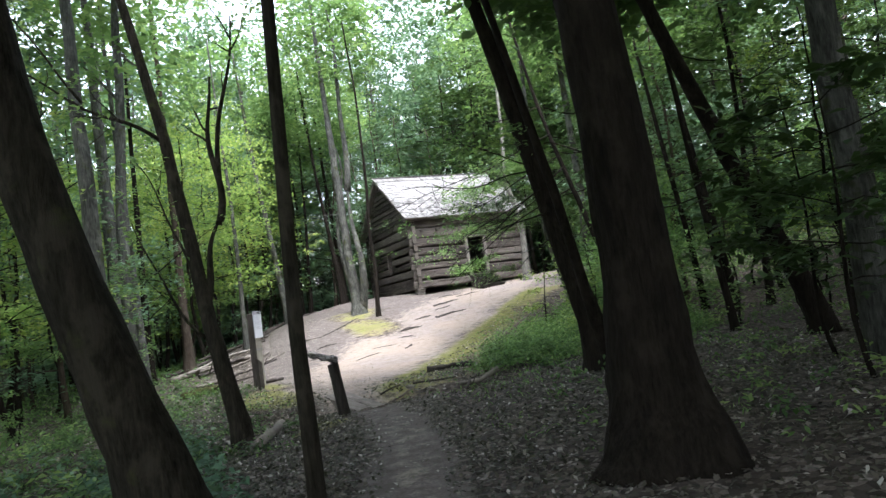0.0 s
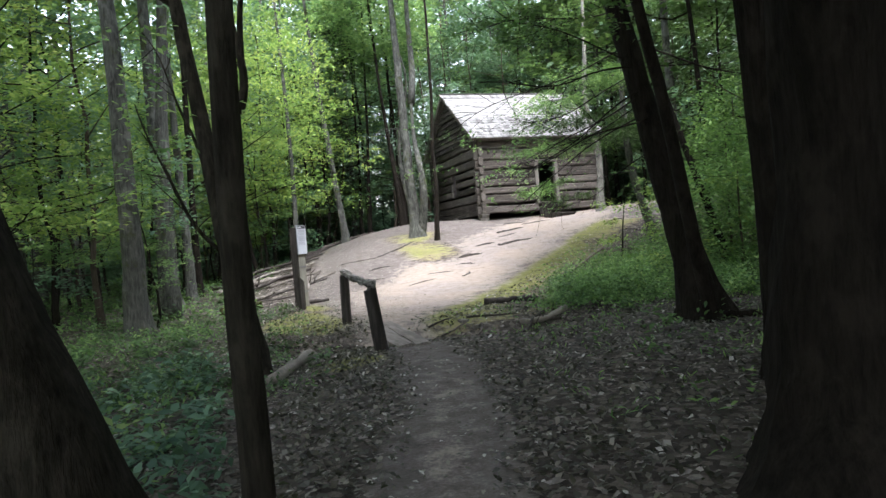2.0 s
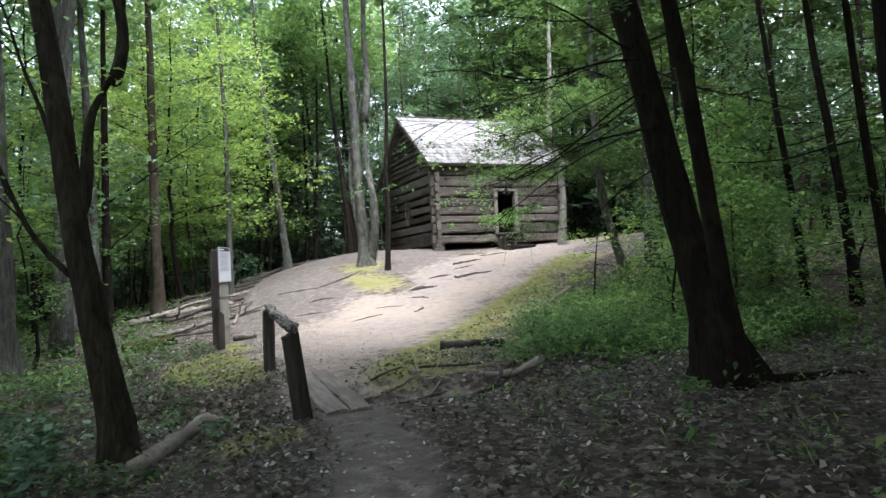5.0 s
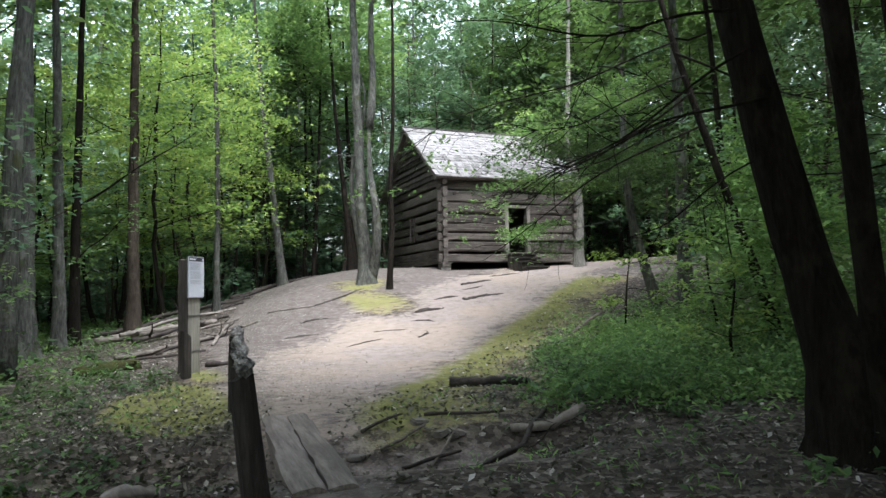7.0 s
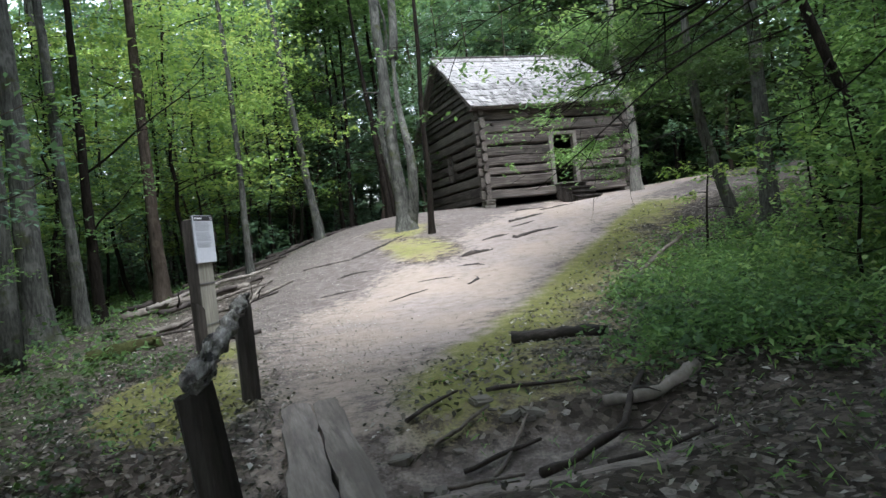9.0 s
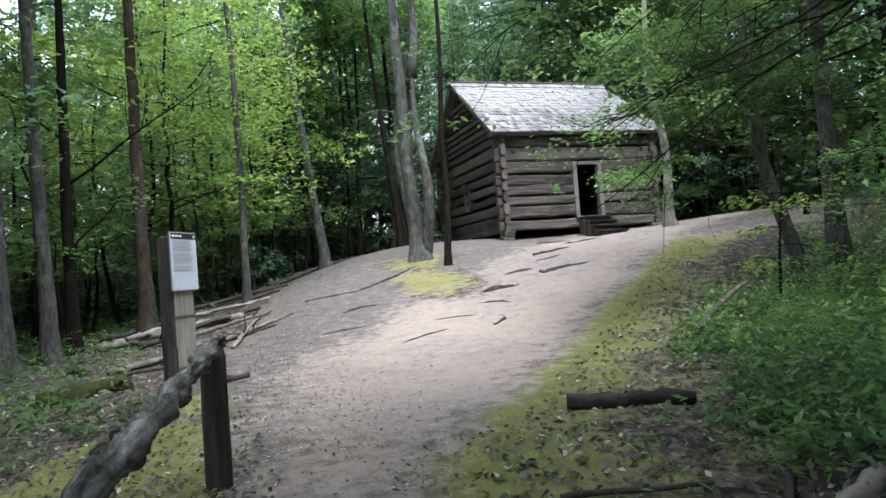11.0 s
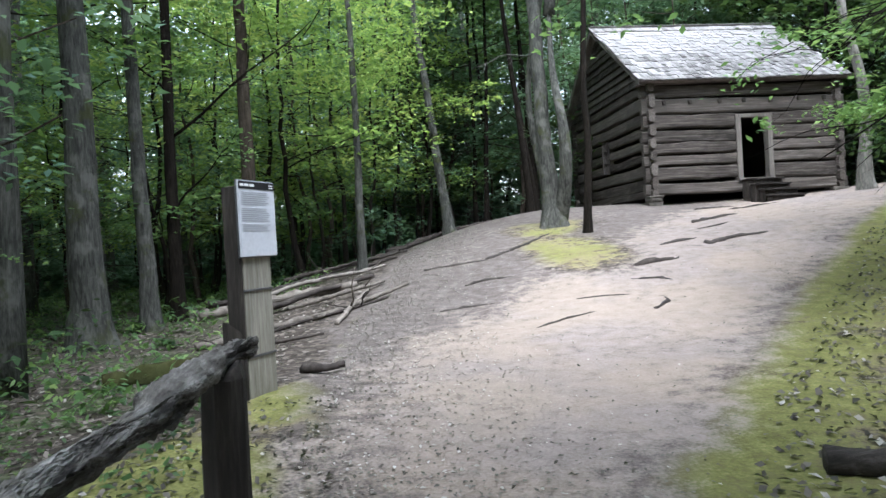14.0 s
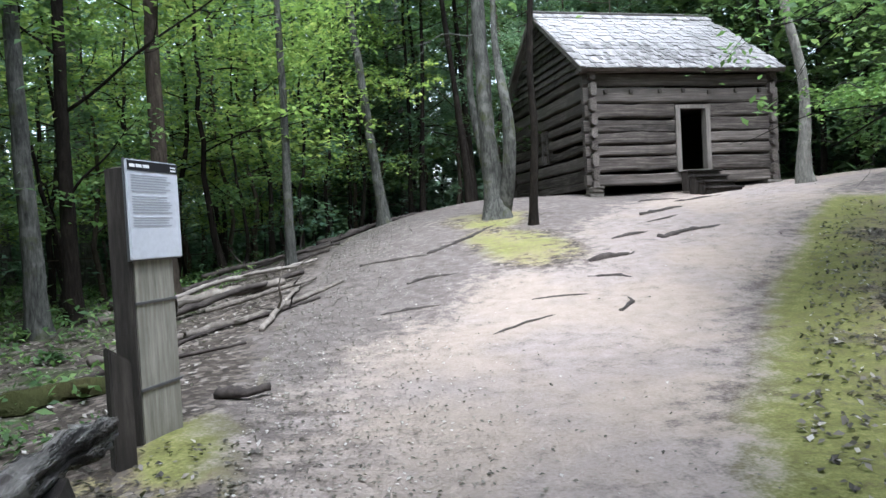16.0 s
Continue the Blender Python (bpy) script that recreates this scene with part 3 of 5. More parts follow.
                rest.append((np.array([m @ q.co for q in me.vertices]), [tuple(p.vertices) for p in me.polygons]))
            x += w + R.uniform(0.003, 0.012)
    v, f = joined(rest)
    tagged(part("upper_roofing", mesh("upper_roofing", v, f, SHAKE, False), roof), kind="stuff")
    # the far slope in one piece of many shakes
    pieces = []
    for c in range(courses):
        s = length + 0.03 - (c + 0.5) * length / courses
        x = x0
        while x < x1 - 0.1:
            w = R.uniform(0.2, 0.3)
            f0, f1 = (s - 0.31) / length, (s + 0.28) / length
            v = [(x, run * f0, -rise * f0 + 0.03), (x + w, run * f0, -rise * f0 + 0.03), (x + w, run * f1, -rise * f1 + 0.06), (x, run * f1, -rise * f1 + 0.06)]
            v += [(a, b, cc - 0.02) for a, b, cc in v]
            pieces.append((np.array(v) + np.array((-17.1, 0, 0.15)), [(0, 1, 2, 3), (7, 6, 5, 4), (0, 4, 5, 1), (1, 5, 6, 2), (2, 6, 7, 3), (3, 7, 4, 0)]))
            x += w + 0.008
    v, f = joined(pieces)
    part("shakes_behind", mesh("shakes_behind", v, f, SHAKE, False), roof)
    # ridge shakes overlap the crest
    for k in range(40):
        on_roof("shake", ends[k % 2][1], x0 + 0.12 + k * 0.171, 0.22, 0.04 + R.uniform(0, 0.02), 1, R.uniform(-2, 2))
    # stone piers
    for px, py in ((14.12, 29.12), (20.2, 29.12), (14.12, 35.9), (20.2, 35.9), (14.12, 32.5)):
        z = gz(px, py) - 0.06
        while z < 2.34:
            hgt = min(R.uniform(0.1, 0.17), 2.38 - z)
            put("pier_stone", block("pier_stone", R.uniform(0.4, 0.52), R.uniform(0.4, 0.5), hgt, STONE, 0.025, 0.015, R), px + R.uniform(-0.03, 0.03), py + R.uniform(-0.03, 0.03), z, R.uniform(-8, 8))
            z += hgt
    # chimney of field stone at the east gable
    chim = put("chimney", block("chimney_core", 0.75, 1.1, 5.75, STONE, 0.03, 0.02, R, 3), 20.95, 32.6, 2.2, label="rubble-stone chimney")
    for lvl in range(27):
        for k in range(3):
            part("chimney_stone", block("chimney_stone", 0.85, R.uniform(0.34, 0.46), 0.185, STONE, 0.03, 0.02, R), chim, "", pose(R.uniform(-0.03, 0.03), -0.4 + k * 0.4 + R.uniform(-0.04, 0.04), 0.25 + lvl * 0.2, 0, 0, R.uniform(-4, 4)))


build_cabin()


def build_steps():
    R = random.Random(8)
    st = thing("door_steps", 17.32, 28.41, 2.2, "dark worn steps below the cabin door", "steps")
    for dx, dy, top, w in ((0.08, -0.92, 2.17, 1.05), (0.05, -0.62, 2.36, 1.1), (0.0, -0.32, 2.55, 1.15), (-0.04, -0.02, 2.73, 1.2)):
        part("step", block("step", w, 0.36, 0.055, STEPWOOD, 0.012, 0.008, R, 2), st, "dark weathered tread", pose(dx, dy, top - 0.055 - 2.2, 0, 0, R.uniform(-2, 2)))
        part("riser", block("riser", w - 0.06, 0.3, 0.55, POST, 0.012, 0.01, R, 2), st, "black log under the tread", pose(dx, dy + 0.04, top - 0.61 - 2.2, 0, 0, R.uniform(-2, 2)))


build_steps()


# ---------------------------------------------------------------- trees
def flare(h, r, k=0.9, reach=0.55):
    return r * (1 + k * np.exp(-h / reach))


def build_tree(name, base, shape, radius, mat, label, limbs=(), seed=1, flare_k=0.9, sides=14, crown=None, group="", top_r=0.3, category="tree"):
    """A hand-placed tree. shape: points of the trunk's line above the base, as offsets; limbs: (start offset, end offset, radius, twigs)."""
    rng = np.random.default_rng(seed)
    bx, by = base
    z0 = gz(bx, by)
    ob = thing(name, bx, by, z0, label, category, group)
    pts = np.array([(0, 0, -0.25), (0, 0, 0.0)] + list(shape), float)
    n = max(18, int(pts[-1, 2] * 3))
    t = np.linspace(0, 1, n) ** 1.5
    seg = np.r_[0, np.cumsum(np.linalg.norm(np.diff(pts, axis=0), axis=1))]
    seg /= seg[-1]
    line = np.column_stack([np.interp(t, seg, pts[:, k]) for k in range(3)])
    for k in (0, 1):
        line[:, k] = np.convolve(np.pad(line[:, k], 2, mode="edge"), np.ones(5) / 5, mode="valid")
    line[1:, :2] += np.cumsum(rng.normal(0, radius * 0.05, (n - 1, 2)), axis=0)
    hgt = line[:, 2] + 0.05
    rad = flare(np.maximum(hgt, 0), radius * (1 - (1 - top_r) * t), flare_k)
    v, f = tube_arrays(line, rad, sides, rng, 0.07)
    # root buttresses
    ang = np.arctan2(v[:, 1], v[:, 0])
    low = np.clip(1 - (v[:, 2] + 0.1) / 0.6, 0, 1) ** 2
    push = 1 + 0.35 * low * np.maximum(0, np.sin(ang * 4 + rng.uniform(0, 6)))
    v[:, 0] *= push
    v[:, 1] *= push
    part("trunk", mesh("trunk", v, f, mat), ob)
    tips = []
    for a, b, r, twigs in limbs:
        ln = bend(a, b, 14, rng, 0.05, 0.0)
        pieces = [tube_arrays(ln, np.linspace(r, r * 0.25, 14), 7, rng, 0.06)]
        for _ in range(twigs):
            k = rng.integers(4, 13)
            size = np.linalg.norm(np.array(b) - np.array(a)) * rng.uniform(0.15, 0.4)
            d = (ln[-1] - ln[0]) / np.linalg.norm(ln[-1] - ln[0]) + rng.normal(0, 0.55, 3)
            e = ln[k] + d / np.linalg.norm(d) * size
            tw = bend(ln[k], e, 7, rng, 0.08)
            pieces.append(tube_arrays(tw, np.linspace(r * 0.35, r * 0.08, 7), 5))
            tips.append(e)
        v, f = joined(pieces)
        part("limb", mesh("limb", v, f, mat), ob)
        tips.append(np.array(b))
    if crown:
        count, centre, size, per, leafsize, lmat = crown
        c = rng.normal(size=(count, 3))
        c /= np.linalg.norm(c, axis=1)[:, None]
        c *= rng.uniform(0.35, 1.0, (count, 1)) ** 0.5
        c = c * np.array(size) + np.array(centre)
        lc, tone = sprays(c, per, 0.8, rng)
        part("crown", leaf_mesh("crown", lc, leafsize, rng, lmat, 0.45, 0.5, tone), ob)
    return ob, tips


def tuft(ob, tips, per, radius, size, mat, seed, label="", name="foliage", flat=0.22, droop=0.25):
    rng = np.random.default_rng(seed)
    c, tone = sprays(tips, per, radius, rng, droop, flat)
    return part(name, leaf_mesh(name, c, size, rng, mat, 0.4, 0.5, tone), ob, label)


def hero_trees():
    # Crowns mostly above the view; the shade ones are denser to dim the path.
    canopy = lambda dx, dy, z, r=3.4: (170, (dx, dy, z), (r, r, 2.4), 14, 0.24, LEAF_GREEN)
    shade = lambda dx, dy, z, r=4.0: (420, (dx, dy, z), (r, r, 2.2), 15, 0.32, LEAF_GREEN)
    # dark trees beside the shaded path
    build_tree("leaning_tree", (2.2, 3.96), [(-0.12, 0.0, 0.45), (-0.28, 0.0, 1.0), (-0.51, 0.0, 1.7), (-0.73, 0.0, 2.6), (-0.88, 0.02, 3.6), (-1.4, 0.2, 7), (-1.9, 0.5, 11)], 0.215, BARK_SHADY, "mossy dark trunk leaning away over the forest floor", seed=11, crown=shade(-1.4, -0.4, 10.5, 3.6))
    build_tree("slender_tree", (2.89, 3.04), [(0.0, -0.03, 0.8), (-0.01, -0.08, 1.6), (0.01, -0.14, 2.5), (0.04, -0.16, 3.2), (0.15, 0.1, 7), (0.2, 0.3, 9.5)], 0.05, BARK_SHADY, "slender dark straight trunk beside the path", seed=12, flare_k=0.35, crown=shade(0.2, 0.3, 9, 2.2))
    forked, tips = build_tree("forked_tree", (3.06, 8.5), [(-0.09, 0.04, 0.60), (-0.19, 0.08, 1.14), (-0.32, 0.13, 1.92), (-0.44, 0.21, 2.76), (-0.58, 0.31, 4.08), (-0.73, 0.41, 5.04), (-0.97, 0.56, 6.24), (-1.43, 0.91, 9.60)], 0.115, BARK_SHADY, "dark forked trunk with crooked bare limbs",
        [((-0.31, 0.13, 1.80), (0.03, 0.22, 3.12), 0.072, 0), ((0.03, 0.21, 3.06), (0.13, 0.37, 5.28), 0.058, 3), ((0.10, 0.26, 3.72), (0.52, 0.38, 6.24), 0.042, 4), ((-0.26, 0.10, 1.44), (-1.10, 0.47, 3.24), 0.026, 4), ((-0.61, 0.33, 4.32), (-2.27, 0.56, 5.40), 0.032, 6), ((-1.56, 0.46, 4.92), (-2.46, 0.57, 6.36), 0.02, 3), ((-0.39, 0.17, 2.40), (-0.97, 0.53, 4.08), 0.022, 3)], 13, 0.5, crown=shade(-1.7, 1.4, 11.5, 2.6))
    tuft(forked, [t for t in tips if t[2] > 2.0], 26, 0.55, 0.1, LEAF_GREEN, 14)
    lean, tips = build_tree("big_leaning_tree", (8.52, 7.66), [(-0.05, 0.05, 0.4), (-0.11, 0.15, 0.95), (-0.2, 0.28, 1.65), (-0.34, 0.46, 2.7), (-0.47, 0.63, 3.7), (-0.65, 0.8, 4.8), (-1.1, 1.2, 8), (-1.5, 1.4, 12)], 0.185, BARK_DARK_SHADED, "dark leaning trunk with buttressed roots and dead twigs",
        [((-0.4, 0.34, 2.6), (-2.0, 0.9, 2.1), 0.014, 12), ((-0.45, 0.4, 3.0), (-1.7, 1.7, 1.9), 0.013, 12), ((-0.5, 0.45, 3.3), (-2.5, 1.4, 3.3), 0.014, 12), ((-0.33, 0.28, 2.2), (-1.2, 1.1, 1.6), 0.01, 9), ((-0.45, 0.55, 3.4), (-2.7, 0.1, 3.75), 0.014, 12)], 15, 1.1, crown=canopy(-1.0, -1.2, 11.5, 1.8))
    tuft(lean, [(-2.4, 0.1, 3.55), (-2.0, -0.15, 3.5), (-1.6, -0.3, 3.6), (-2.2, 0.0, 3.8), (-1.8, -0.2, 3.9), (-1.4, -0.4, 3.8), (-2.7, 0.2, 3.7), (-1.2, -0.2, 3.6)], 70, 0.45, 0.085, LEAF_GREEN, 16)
    build_tree("dark_tree", (8.35, 7.35), [(-0.28, -0.12, 1.0), (-0.84, -0.38, 3.0), (-1.7, -0.6, 6), (-2.4, -0.4, 10)], 0.085, BARK_DARK_SHADED, "thin dark leaning trunk behind a larger one", seed=17, flare_k=0.5, crown=canopy(-1.2, 1, 9.5, 2.5))
    build_tree("buttressed_tree", (5.43, 3.0), [(-0.03, -0.02, 0.5), (-0.08, -0.06, 1.4), (-0.15, -0.12, 2.73), (-0.3, -0.1, 7), (-0.4, 0.0, 13)], 0.272, BARK_DARK_SHADED, "massive dark trunk with flaring roots beside the path", seed=18, flare_k=1.0, sides=20, crown=shade(-0.3, 0.4, 11, 4.0))
    build_tree("dark_straight_tree", (6.75, 4.66), [(-0.03, 0.0, 0.6), (-0.11, 0.02, 2.5), (-0.3, 0.1, 7), (-0.3, 0.2, 11)], 0.13, BARK_DARK_SHADED, "straight dark trunk standing in leaf litter", seed=19, flare_k=0.5, crown=shade(-0.5, -2.2, 10, 2.6))
    build_tree("bent_tree", (11.35, 6.0), [(-0.15, 0.0, 0.5), (-0.6, -0.03, 1.3), (-1.04, -0.06, 2.0), (-2.4, -0.1, 4.6), (-3.6, 0.2, 8)], 0.165, BARK_DARK_SHADED, "dark bent trunk on the shaded bank", seed=20, flare_k=0.4, crown=shade(-1.6, 2.2, 8, 2.6))
    build_tree("thin_tree", (15.5, 12.4), [(-0.1, 0.1, 2), (-0.38, 0.4, 6.2), (-0.5, 0.6, 9)], 0.09, BARK_DARK_SHADED, "thin dark trunk on the shaded bank", seed=21, flare_k=0.3, crown=canopy(-0.5, 0.6, 9, 2.6))
    build_tree("thin_tree", (12.0, 8.3), [(-0.05, 0.08, 1), (-0.15, 0.24, 3), (-0.3, 0.5, 8)], 0.07, BARK_DARK_SHADED, "thin dark trunk on the shaded bank", seed=22, flare_k=0.3, crown=canopy(0, 0, 9, 1.2))
    build_tree("thin_tree", (15.0, 11.0), [(-0.1, 0.1, 2), (-0.3, 0.4, 5.4), (-0.5, 0.6, 9)], 0.10, BARK_DARK_SHADED, "thin dark trunk on the shaded bank", seed=23, flare_k=0.3, crown=canopy(1.5, -1.0, 9, 1.6))
    twig, tips = build_tree("twiggy_tree", (12.7, 11.9), [(-0.19, 0.28, 1.2), (-0.38, 0.56, 2.4), (-0.9, 1.3, 5.6), (-1.3, 1.7, 9)], 0.085, BARK_DARK_SHADED, "leaning dark tree with drooping bare twigs",
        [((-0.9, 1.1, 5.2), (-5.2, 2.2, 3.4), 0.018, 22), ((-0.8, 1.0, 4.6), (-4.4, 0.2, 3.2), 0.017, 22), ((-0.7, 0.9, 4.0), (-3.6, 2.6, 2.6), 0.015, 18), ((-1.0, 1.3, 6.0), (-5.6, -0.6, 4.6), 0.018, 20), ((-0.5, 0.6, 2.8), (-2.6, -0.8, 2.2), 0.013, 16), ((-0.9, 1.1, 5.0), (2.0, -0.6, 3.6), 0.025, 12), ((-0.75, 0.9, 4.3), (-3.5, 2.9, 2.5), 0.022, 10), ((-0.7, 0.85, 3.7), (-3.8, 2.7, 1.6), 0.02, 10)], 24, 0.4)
    tuft(twig, [t for t in tips if t[2] > 1.2][::2], 20, 0.4, 0.085, LEAF_GREEN, 25)
    tuft(twig, [(-4.4, 0.7, 2.75), (-4.2, 0.6, 2.7), (-4.6, 0.8, 2.85), (-4.0, 0.9, 2.8), (-4.3, 0.4, 2.95), (-3.8, 0.5, 3.0)], 55, 0.3, 0.065, LEAF_GREEN, 26, "hanging spray of green leaves")
    # round the clearing
    pair, _ = build_tree("twin_trunk_tree", (9.78, 25.25), [(-0.05, 0.0, 0.5), (-0.1, 0.02, 1.5), (-0.2, 0.05, 4), (-0.36, 0.1, 8), (-0.5, 0.2, 14)], 0.205, BARK_GREY, "grey twin-trunked tree with mossy foot",
        [((0.12, 0, -0.1), (0.14, -0.07, 5.3), 0.2, 0), ((0.14, -0.07, 5.1), (0.2, -0.1, 13), 0.15, 0), ((-0.08, 0.2, -0.1), (-0.2, 0.42, 7.5), 0.12, 0), ((-0.3, 0.05, 4.2), (-1.9, -0.7, 3.7), 0.02, 4)], 26, 0.9, sides=16, crown=canopy(0, 1.5, 14, 2.6))
    tuft(pair, [(-1.3, -0.4, 3.1), (-1.7, -0.6, 2.9), (-2.1, -0.8, 2.7), (-1.6, -0.9, 3.3), (-2.3, -0.6, 3.0)], 34, 0.35, 0.10, LEAF_LIGHT, 27)
    build_tree("slim_tree", (10.05, 23.6), [(0.03, 0, 1.0), (0.1, -0.05, 2.1), (0.0, 0.0, 3.0), (0.12, -0.06, 4.6), (0.2, -0.1, 9), (0.1, 0.2, 12)], 0.085, BARK_DARK_SHADED, "slim crooked brown trunk in moss", seed=28, flare_k=0.3, crown=canopy(0, 1.5, 12, 2.0))
    build_tree("straight_tree", (5.1, 24.3), [(0.02, 0, 1.5), (0.03, 0, 5.5), (-0.1, 0, 9), (-0.2, 0.2, 12)], 0.095, BARK_GREY, "straight grey trunk at the edge of the clearing", seed=29, flare_k=0.4, crown=(340, (-0.9, 0.3, 6.6), (3.0, 3.0, 3.2), 18, 0.14, LEAF_LIGHT))
    build_tree("pale_tree", (17.5, 24.5), [(-0.02, 0.02, 0.5), (0.12, 0.0, 1.6), (0.05, 0.1, 3.2), (-0.3, 0.3, 4.6), (-0.15, 0.2, 6), (0.2, 0.5, 11)], 0.14, BARK_PALE, "pale smooth beech-like trunk near the cabin", seed=30, flare_k=0.8, crown=canopy(1.0, 1.5, 12, 2.8))
    ivy, tips = build_tree("ivy_tree", (14.6, 17.0), [(-0.1, 0.1, 0.6), (-0.4, 0.2, 1.6), (-0.6, 0.3, 2.8), (-0.55, 0.4, 5), (-0.4, 0.5, 10)], 0.12, BARK_GREY, "crooked grey trunk with long drooping green boughs",
        [((-0.6, 0.3, 2.9), (-4.7, -1.5, 1.65), 0.022, 8), ((-0.58, 0.35, 3.4), (-4.0, -1.1, 2.7), 0.025, 12), ((-0.56, 0.4, 4.0), (-4.3, -1.7, 3.3), 0.025, 14), ((-0.55, 0.4, 4.6), (-4.2, -0.6, 3.9), 0.025, 14), ((-0.5, 0.3, 2.2), (-3.4, -0.2, 1.35), 0.018, 8), ((-0.55, 0.4, 5.2), (-3.2, -2.2, 4.3), 0.022, 12), ((-0.55, 0.4, 3.6), (-2.2, -2.0, 3.0), 0.018, 10)], seed=31, flare_k=0.5, crown=canopy(0.5, 0.5, 10, 2.6))
    fans = np.random.default_rng(313)

    def along(a, b, n, start, side):
        t = fans.uniform(start, 1.0, (n, 1))
        return np.array(a) + (np.array(b) - np.array(a)) * t + fans.normal(0, 1, (n, 3)) * np.array([side, side, side * 0.3])

    tuft(ivy, along((-0.6, 0.3, 2.9), (-4.65, -1.45, 1.6), 28, 0.66, 0.22), 60, 0.34, 0.065, LEAF_FERN, 311, "drooping spray of light green leaves")
    tuft(ivy, along((-0.5, 0.3, 2.2), (-3.4, -0.2, 1.3), 14, 0.5, 0.22), 55, 0.34, 0.065, LEAF_GREEN, 314, "drooping spray of green leaves")
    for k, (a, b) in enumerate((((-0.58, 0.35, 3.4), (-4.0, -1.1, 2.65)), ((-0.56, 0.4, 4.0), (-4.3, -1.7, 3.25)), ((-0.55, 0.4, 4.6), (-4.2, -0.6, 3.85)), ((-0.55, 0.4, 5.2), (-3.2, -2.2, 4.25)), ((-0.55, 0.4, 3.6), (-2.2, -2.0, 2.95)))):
        tuft(ivy, along(a, b, 60, 0.3, 0.42), 62, 0.45, 0.068, LEAF_DARK_SHADED if k in (1, 4) else LEAF_GREEN, 320 + k, "dense dark drooping foliage", flat=0.15, droop=0.3)
    for k, (x, y, h) in enumerate(((13.4, 12.7, 3.0), (14.6, 13.7, 4.0), (12.4, 11.3, 2.2), (15.6, 14.4, 4.4))):
        build_tree("leafy_shrub", (x, y), [(0.05, 0.0, 0.5), (0.12, 0.1, 1.3), (0.2, 0.15, h)], 0.03, BARK_BROWN, "light green leafy shrub catching light on the bank", seed=321 + k, flare_k=0.3, crown=(130, (0.1, 0.1, h * 0.62), (1.15, 1.15, h * 0.5), 26, 0.12, LEAF_FERN), group="shrubs on the bank", category="shrub")
    for k, (x, y, dx, r) in enumerate(((10.6, 30.6, -0.5, 0.11), (11.3, 32.6, -0.7, 0.1), (12.0, 35.0, -0.3, 0.14), (9.6, 33.4, 0.3, 0.1))):
        build_tree("dark_edge_tree", (x, y), [(dx * 0.3, 0.0, 2), (dx, 0.1, 6), (dx * 1.6, 0.2, 12)], r, BARK_DARK_SHADED, "dark leaning trunk beside the cabin gable", seed=340 + k, flare_k=0.4, crown=canopy(dx, 0.3, 10.5, 2.8), group="trees beside the cabin")
    build_tree("grey_tree", (15.3, 16.85), [(0.1, 0.1, 2), (0.25, 0.3, 6), (0.3, 0.5, 12)], 0.17, BARK_GREY, "grey trunk rising from green brush", seed=32, flare_k=0.6, crown=canopy(0.5, 0.5, 11, 3))
    build_tree("far_leaning_tree", (7.8, 29.9), [(-0.15, 0, 1.2), (-0.4, 0, 3.5), (-0.75, 0.1, 7), (-1.2, 0.2, 13)], 0.15, BARK_GREY, "grey leaning trunk behind the knoll", seed=33, flare_k=0.5, crown=canopy(-1, 1, 12, 2.6))
    build_tree("wood_edge_tree", (1.2, 19.6), [(-0.02, 0, 2), (-0.06, 0.1, 6), (-0.1, 0.2, 13)], 0.24, BARK_GREY, "stout furrowed grey trunk at the wood's edge", seed=34, flare_k=0.5, crown=canopy(-1.6, -0.5, 13.5, 3.2))
    build_tree("wood_edge_tree", (1.75, 20.6), [(-0.05, 0, 2), (-0.15, 0.1, 6), (-0.3, 0.2, 12)], 0.13, BARK_GREY, "pale-blotched trunk at the wood's edge", seed=35, flare_k=0.4, crown=canopy(-1.6, -0.5, 13.5, 3.2))
    d, tips = build_tree("branchy_tree", (1.9, 21.6), [(0.0, 0, 2), (0.05, 0.1, 6), (0.1, 0.2, 11)], 0.12, BARK_DARK_SHADED, "dark trunk with a long rising bare branch",
        [((0.02, 0, 3.2), (2.6, -0.6, 5.0), 0.03, 5), ((0.02, 0, 1.9), (1.2, -0.5, 3.0), 0.025, 4), ((0.04, 0, 4.0), (-1.2, -0.7, 5.0), 0.025, 4)], 36, 0.4, crown=canopy(-0.5, 0, 10, 3))
    tuft(d, tips, 22, 0.6, 0.11, LEAF_GREEN, 37)
    build_tree("wood_edge_tree", (3.05, 22.6), [(0.0, 0, 2), (-0.05, 0.1, 6), (-0.1, 0.2, 13)], 0.155, BARK_BROWN, "straight brown trunk at the wood's edge", seed=38, flare_k=0.6, crown=canopy(-1.6, -0.5, 13.5, 3.2))
    build_tree("wood_edge_tree", (1.2, 13.7), [(0.0, 0, 2), (-0.1, 0.1, 6), (-0.2, 0.2, 13)], 0.20, BARK_GREY, "stout grey trunk in the undergrowth", seed=39, flare_k=0.5, crown=shade(-0.8, -0.2, 13.0, 3.4))


hero_trees()


